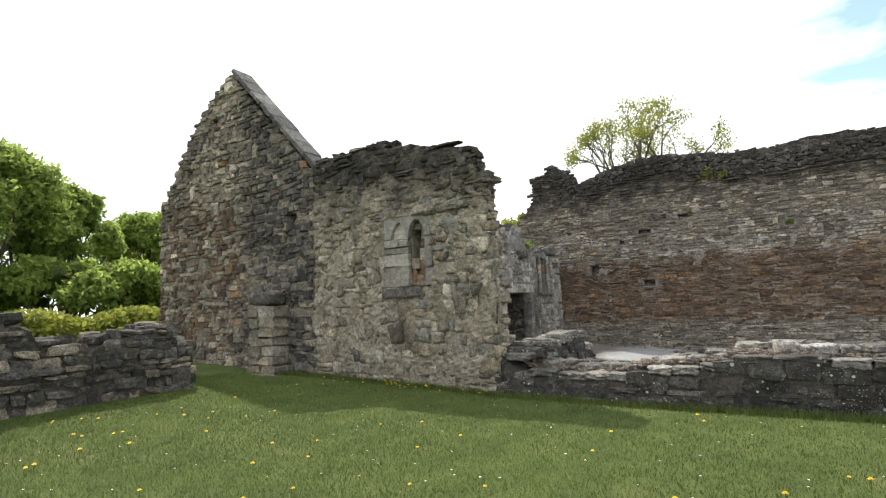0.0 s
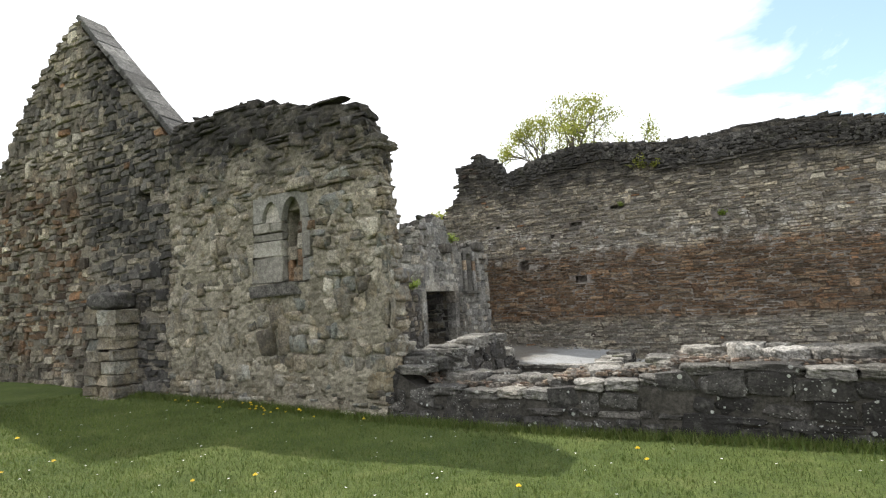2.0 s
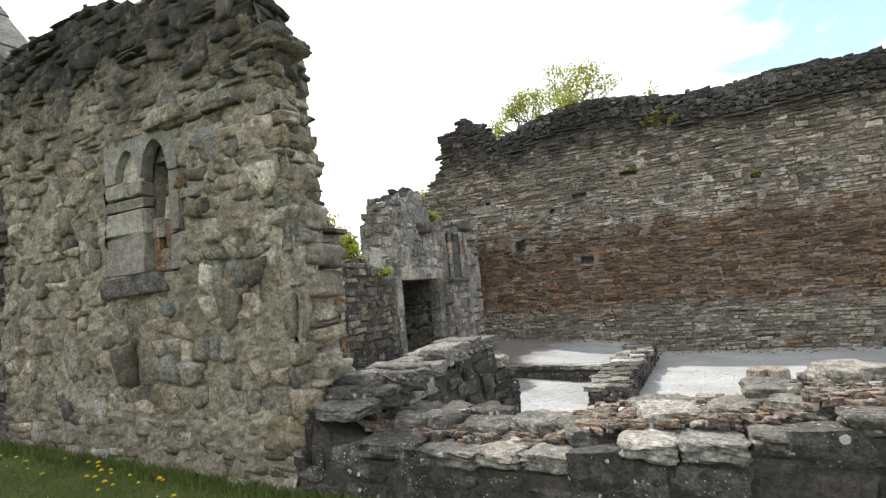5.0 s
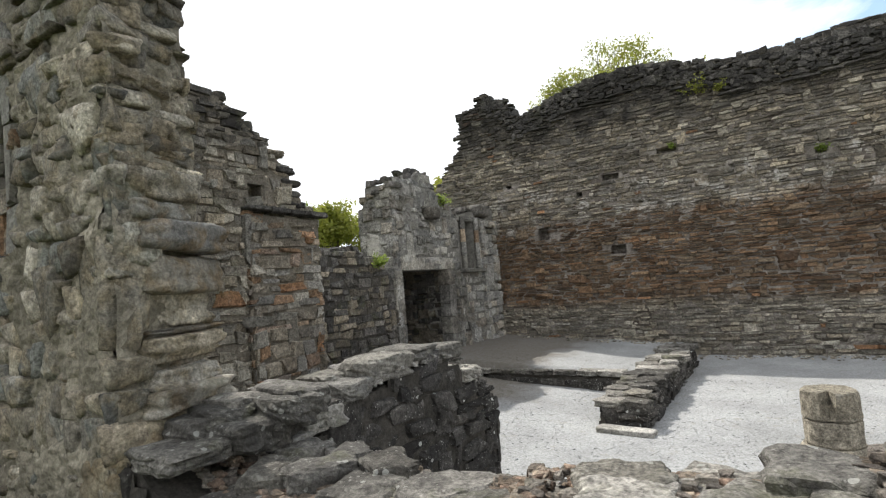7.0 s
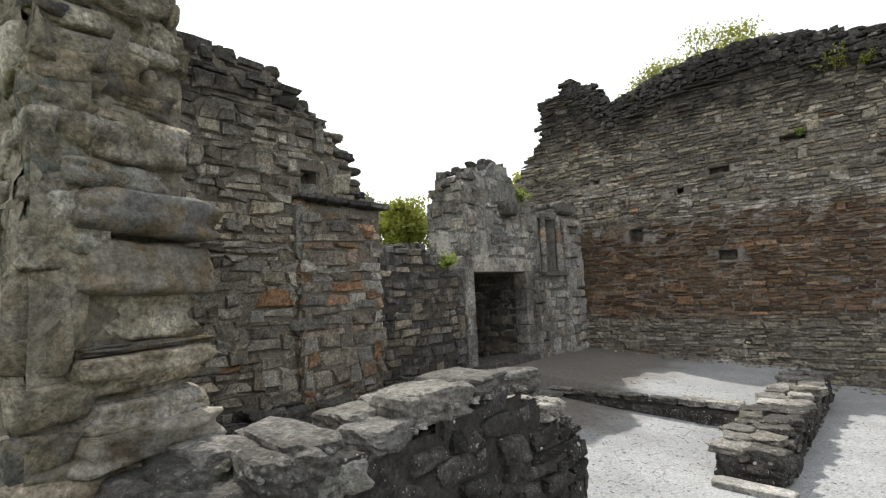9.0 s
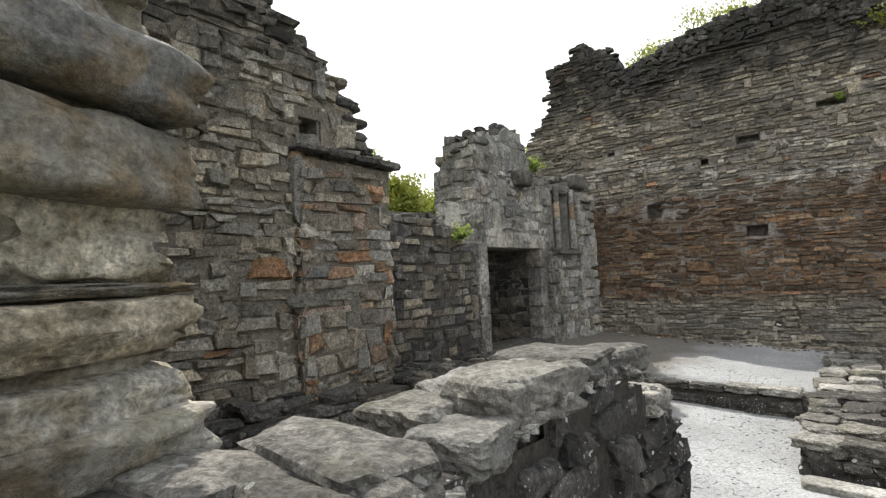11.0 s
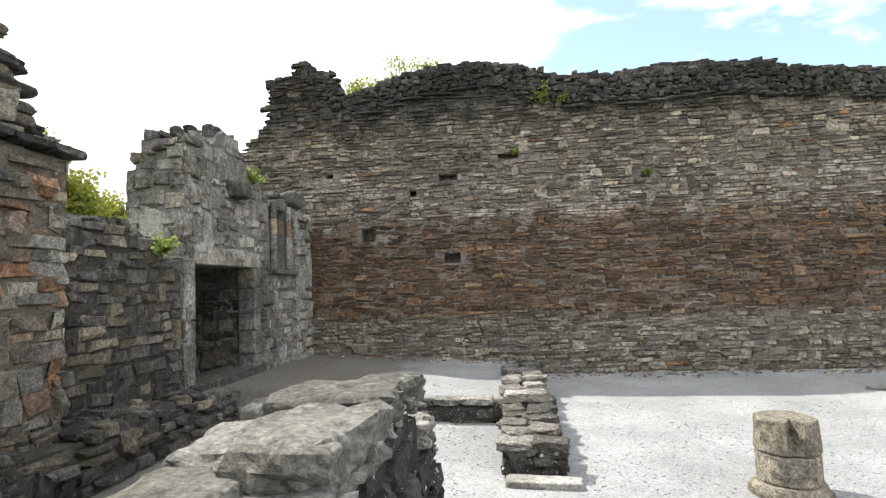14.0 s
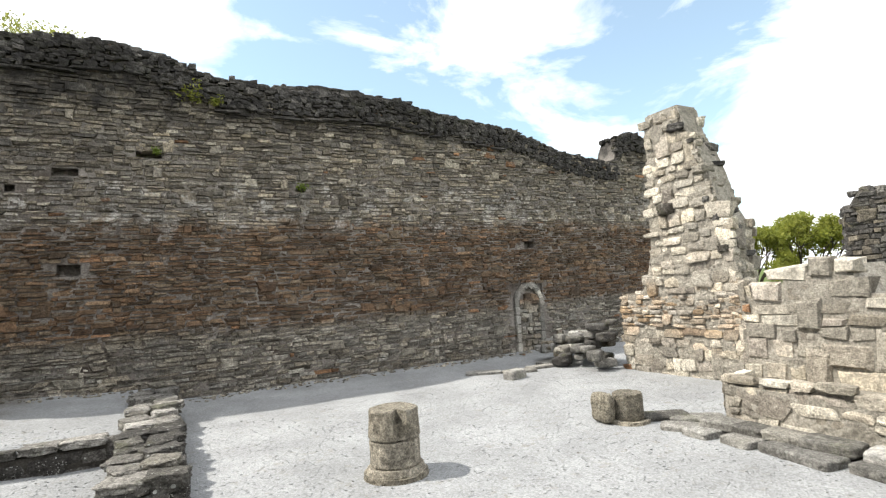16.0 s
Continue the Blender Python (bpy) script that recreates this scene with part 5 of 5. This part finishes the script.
def dandelion():
    root = tagged(new("dandelion"), "yellow dandelion flower in the grass", "flower", "dandelions")
    bm = bmesh.new()
    tube(bm, (0, 0, 0), (0.004, 0, 0.07), 0.003, 0.002, 5)
    bm_part("stem", bm, M_BLADE, root)
    bm = bmesh.new()
    for j, (r, z) in enumerate(((0.024, 0.07), (0.018, 0.076), (0.010, 0.081))):
        for i in range(12):
            t = i * math.pi / 6 + j * 0.3
            c, s = math.cos(t), math.sin(t)
            q = 0.005
            bm.faces.new([bm.verts.new(p) for p in ((0, 0, z - 0.004), (c * r * 0.6 - s * q, s * r * 0.6 + c * q, z), (c * r, s * r, z + 0.004), (c * r * 0.6 + s * q, s * r * 0.6 - c * q, z))])
    bm_part("flower_head", bm, M_PETAL, root)
    return root


first = dandelion()
spots = [(rng.uniform(-9.5, -3), rng.uniform(2.2, 6.5)) for _ in range(34)] + [(rng.uniform(-9, -4.5), 9.05 - rng.random() * 0.5) for _ in range(22)] + [(rng.uniform(-3, 3), rng.uniform(3.5, 8.5)) for _ in range(14)]
first.location = (-4.0, 3.2, turf_z(-4.0, 3.2))
for x, y in spots:
    copy_thing(first, pose(x, y, turf_z(x, y), 0, 0, rng.uniform(0, 360)) @ Matrix.Diagonal((*(rng.uniform(0.9, 1.4),) * 3, 1)))


def daisies(count, seed):
    nr = np.random.default_rng(seed)
    v, f = [], []
    for _ in range(count):
        x, y = nr.uniform(-9, 4.5), nr.uniform(1.5, 9.0)
        z, r = turf_z(x, y) + 0.045, nr.uniform(0.008, 0.014)
        k = len(v)
        v += [(x + r * math.cos(t), y + r * math.sin(t), z + nr.normal(0, 0.002)) for t in np.arange(6) * 1.047]
        f.append(tuple(range(k, k + 6)))
    return tagged(part("daisies", v, f, M_DAISY), "small white daisies scattered in the turf", "flower", kind="stuff")


daisies(260, 4)


def wall_plant(x, y, z, r, n, seed, label, mat=None):
    """A tuft of leafy stems rooted in a joint."""
    nr = np.random.default_rng(seed)
    root = tagged(new("wall_plant"), label, "plant")
    root.location = (x, y, z)
    bm = bmesh.new()
    lv, lf = [], []
    for _ in range(n):
        d = Vector((nr.normal(0, 0.5), nr.normal(-0.25, 0.35), abs(nr.normal(0.7, 0.4)))).normalized()
        e = d * r * nr.uniform(0.5, 1.1)
        tube(bm, (0, 0.03, 0), e, 0.006, 0.003, 4)
        for _ in range(16):
            p = e * nr.uniform(0.35, 1.05) + Vector(nr.normal(0, 0.035, 3))
            a, b = Vector(nr.normal(0, 1, 3)).normalized() * 0.038, Vector(nr.normal(0, 1, 3)).normalized() * 0.022
            k = len(lv)
            lv += [tuple(p - a), tuple(p + b), tuple(p + a), tuple(p - b)]
            lf.append((k, k + 1, k + 2, k + 3))
    bm_part("stem", bm, M_BARK, root)
    part("leaves", lv, lf, mat or M_LEAF_PALE, root)
    return root


wall_plant(-2.1, 23.8, 7.15, 0.62, 26, 1, "tall yellow-green plant growing from the wall's top")
wall_plant(-1.55, 23.8, 7.15, 0.28, 10, 2, "small yellow-green tuft growing from the wall's top")
wall_plant(-3.0, 23.78, 5.85, 0.16, 7, 3, "small green tuft in a putlog hole", M_LEAF)
wall_plant(0.5, 23.78, 5.05, 0.2, 8, 4, "small green tuft in a wall joint", M_LEAF)
wall_plant(-8.7, 15.0, 3.95, 0.4, 14, 6, "sprig of green growing from the broken wall end", M_LEAF)
wall_plant(-8.68, 17.3, 3.0, 0.26, 22, 7, "mossy green tuft on the dark wall", M_LEAF)
wall_plant(-8.85, 20.6, 4.75, 0.35, 20, 8, "dark green tuft beside the corbel", M_LEAF)

# ---- trees and hedge beyond ----
for i, (x, y, h, s) in enumerate([(-33, 8.4, 10.9, 5.0), (-33, 12.6, 9.2, 2.8), (-40, 20.3, 9.6, 3.2), (-46, 22.0, 9.6, 4.4), (-38, 3.0, 11.0, 5.5), (-52, 26, 11.0, 5.0)]):
    tree("tree", "broad leafy green tree at the edge of a field", x, y, 0.8, h, s, M_LEAF, 32000, 0.15, seed=20 + i, clumps=420, low=0.06)
tree("tree", "thin-crowned spring tree with yellow-green young leaves", -11.2, 53, 0.0, 21.6, 8.6, M_LEAF_PALE, 12000, 0.12, seed=13, clumps=1200, low=0.36, tuft=0.085, forks=5)
tree("bush", "sunny yellow-green bush behind the broken wall", -17.5, 24.5, 0.5, 6.0, 2.6, M_LEAF_PALE, 14000, 0.09, seed=5, clumps=140, low=0.1)
tree("tree", "small spring tree behind the doorway wall", -13.0, 29.5, 0.5, 7.4, 2.6, M_LEAF_PALE, 4500, 0.13, seed=6, clumps=120, low=0.15)
for i, (x, y, h) in enumerate([(26, 27.5, 4.4), (29, 26, 5.2), (34, 24, 5.9)]):
    tree("tree", "yellow-green tree beyond the far wall", x, y, 0.0, h, 2.4, M_LEAF_PALE, 14000, 0.09, seed=8 + i, clumps=160, low=0.1)

for i, (x, y) in enumerate([(-30, 4), (-30.5, 7.5), (-29, 10.5), (-29.5, 14), (-28.5, 17), (-32, 18), (-36, 20)]):
    tree("bush", "dense green undergrowth below the trees", x, y, 0.6, 5.0, 3.0, M_LEAF, 10000, 0.17, seed=60 + i, clumps=160, low=0.03)


def hedge(x0, y0, x1, y1, h, w, seed):
    nr = np.random.default_rng(seed)
    n = 26000
    t = nr.random(n)
    p = np.stack([x0 + (x1 - x0) * t + nr.normal(0, w, n), y0 + (y1 - y0) * t + nr.normal(0, w * 0.4, n), turf_z(x0, y0) + h * nr.random(n) ** 0.7 * (0.9 + 0.12 * np.sin(t * 40))], 1)
    a = nr.normal(0, 0.07, (n, 3))
    b = nr.normal(0, 0.05, (n, 3))
    v = np.stack([p - a, p + b, p + a, p - b], 1).reshape(-1, 3)
    return tagged(part("hedge", v.tolist(), np.arange(n * 4).reshape(-1, 4).tolist(), M_LEAF_PALE), "clipped yellow-green hedge at the field's edge", "hedge", kind="stuff")


hedge(-27, -4, -23, 20, 1.9, 0.4, 6)
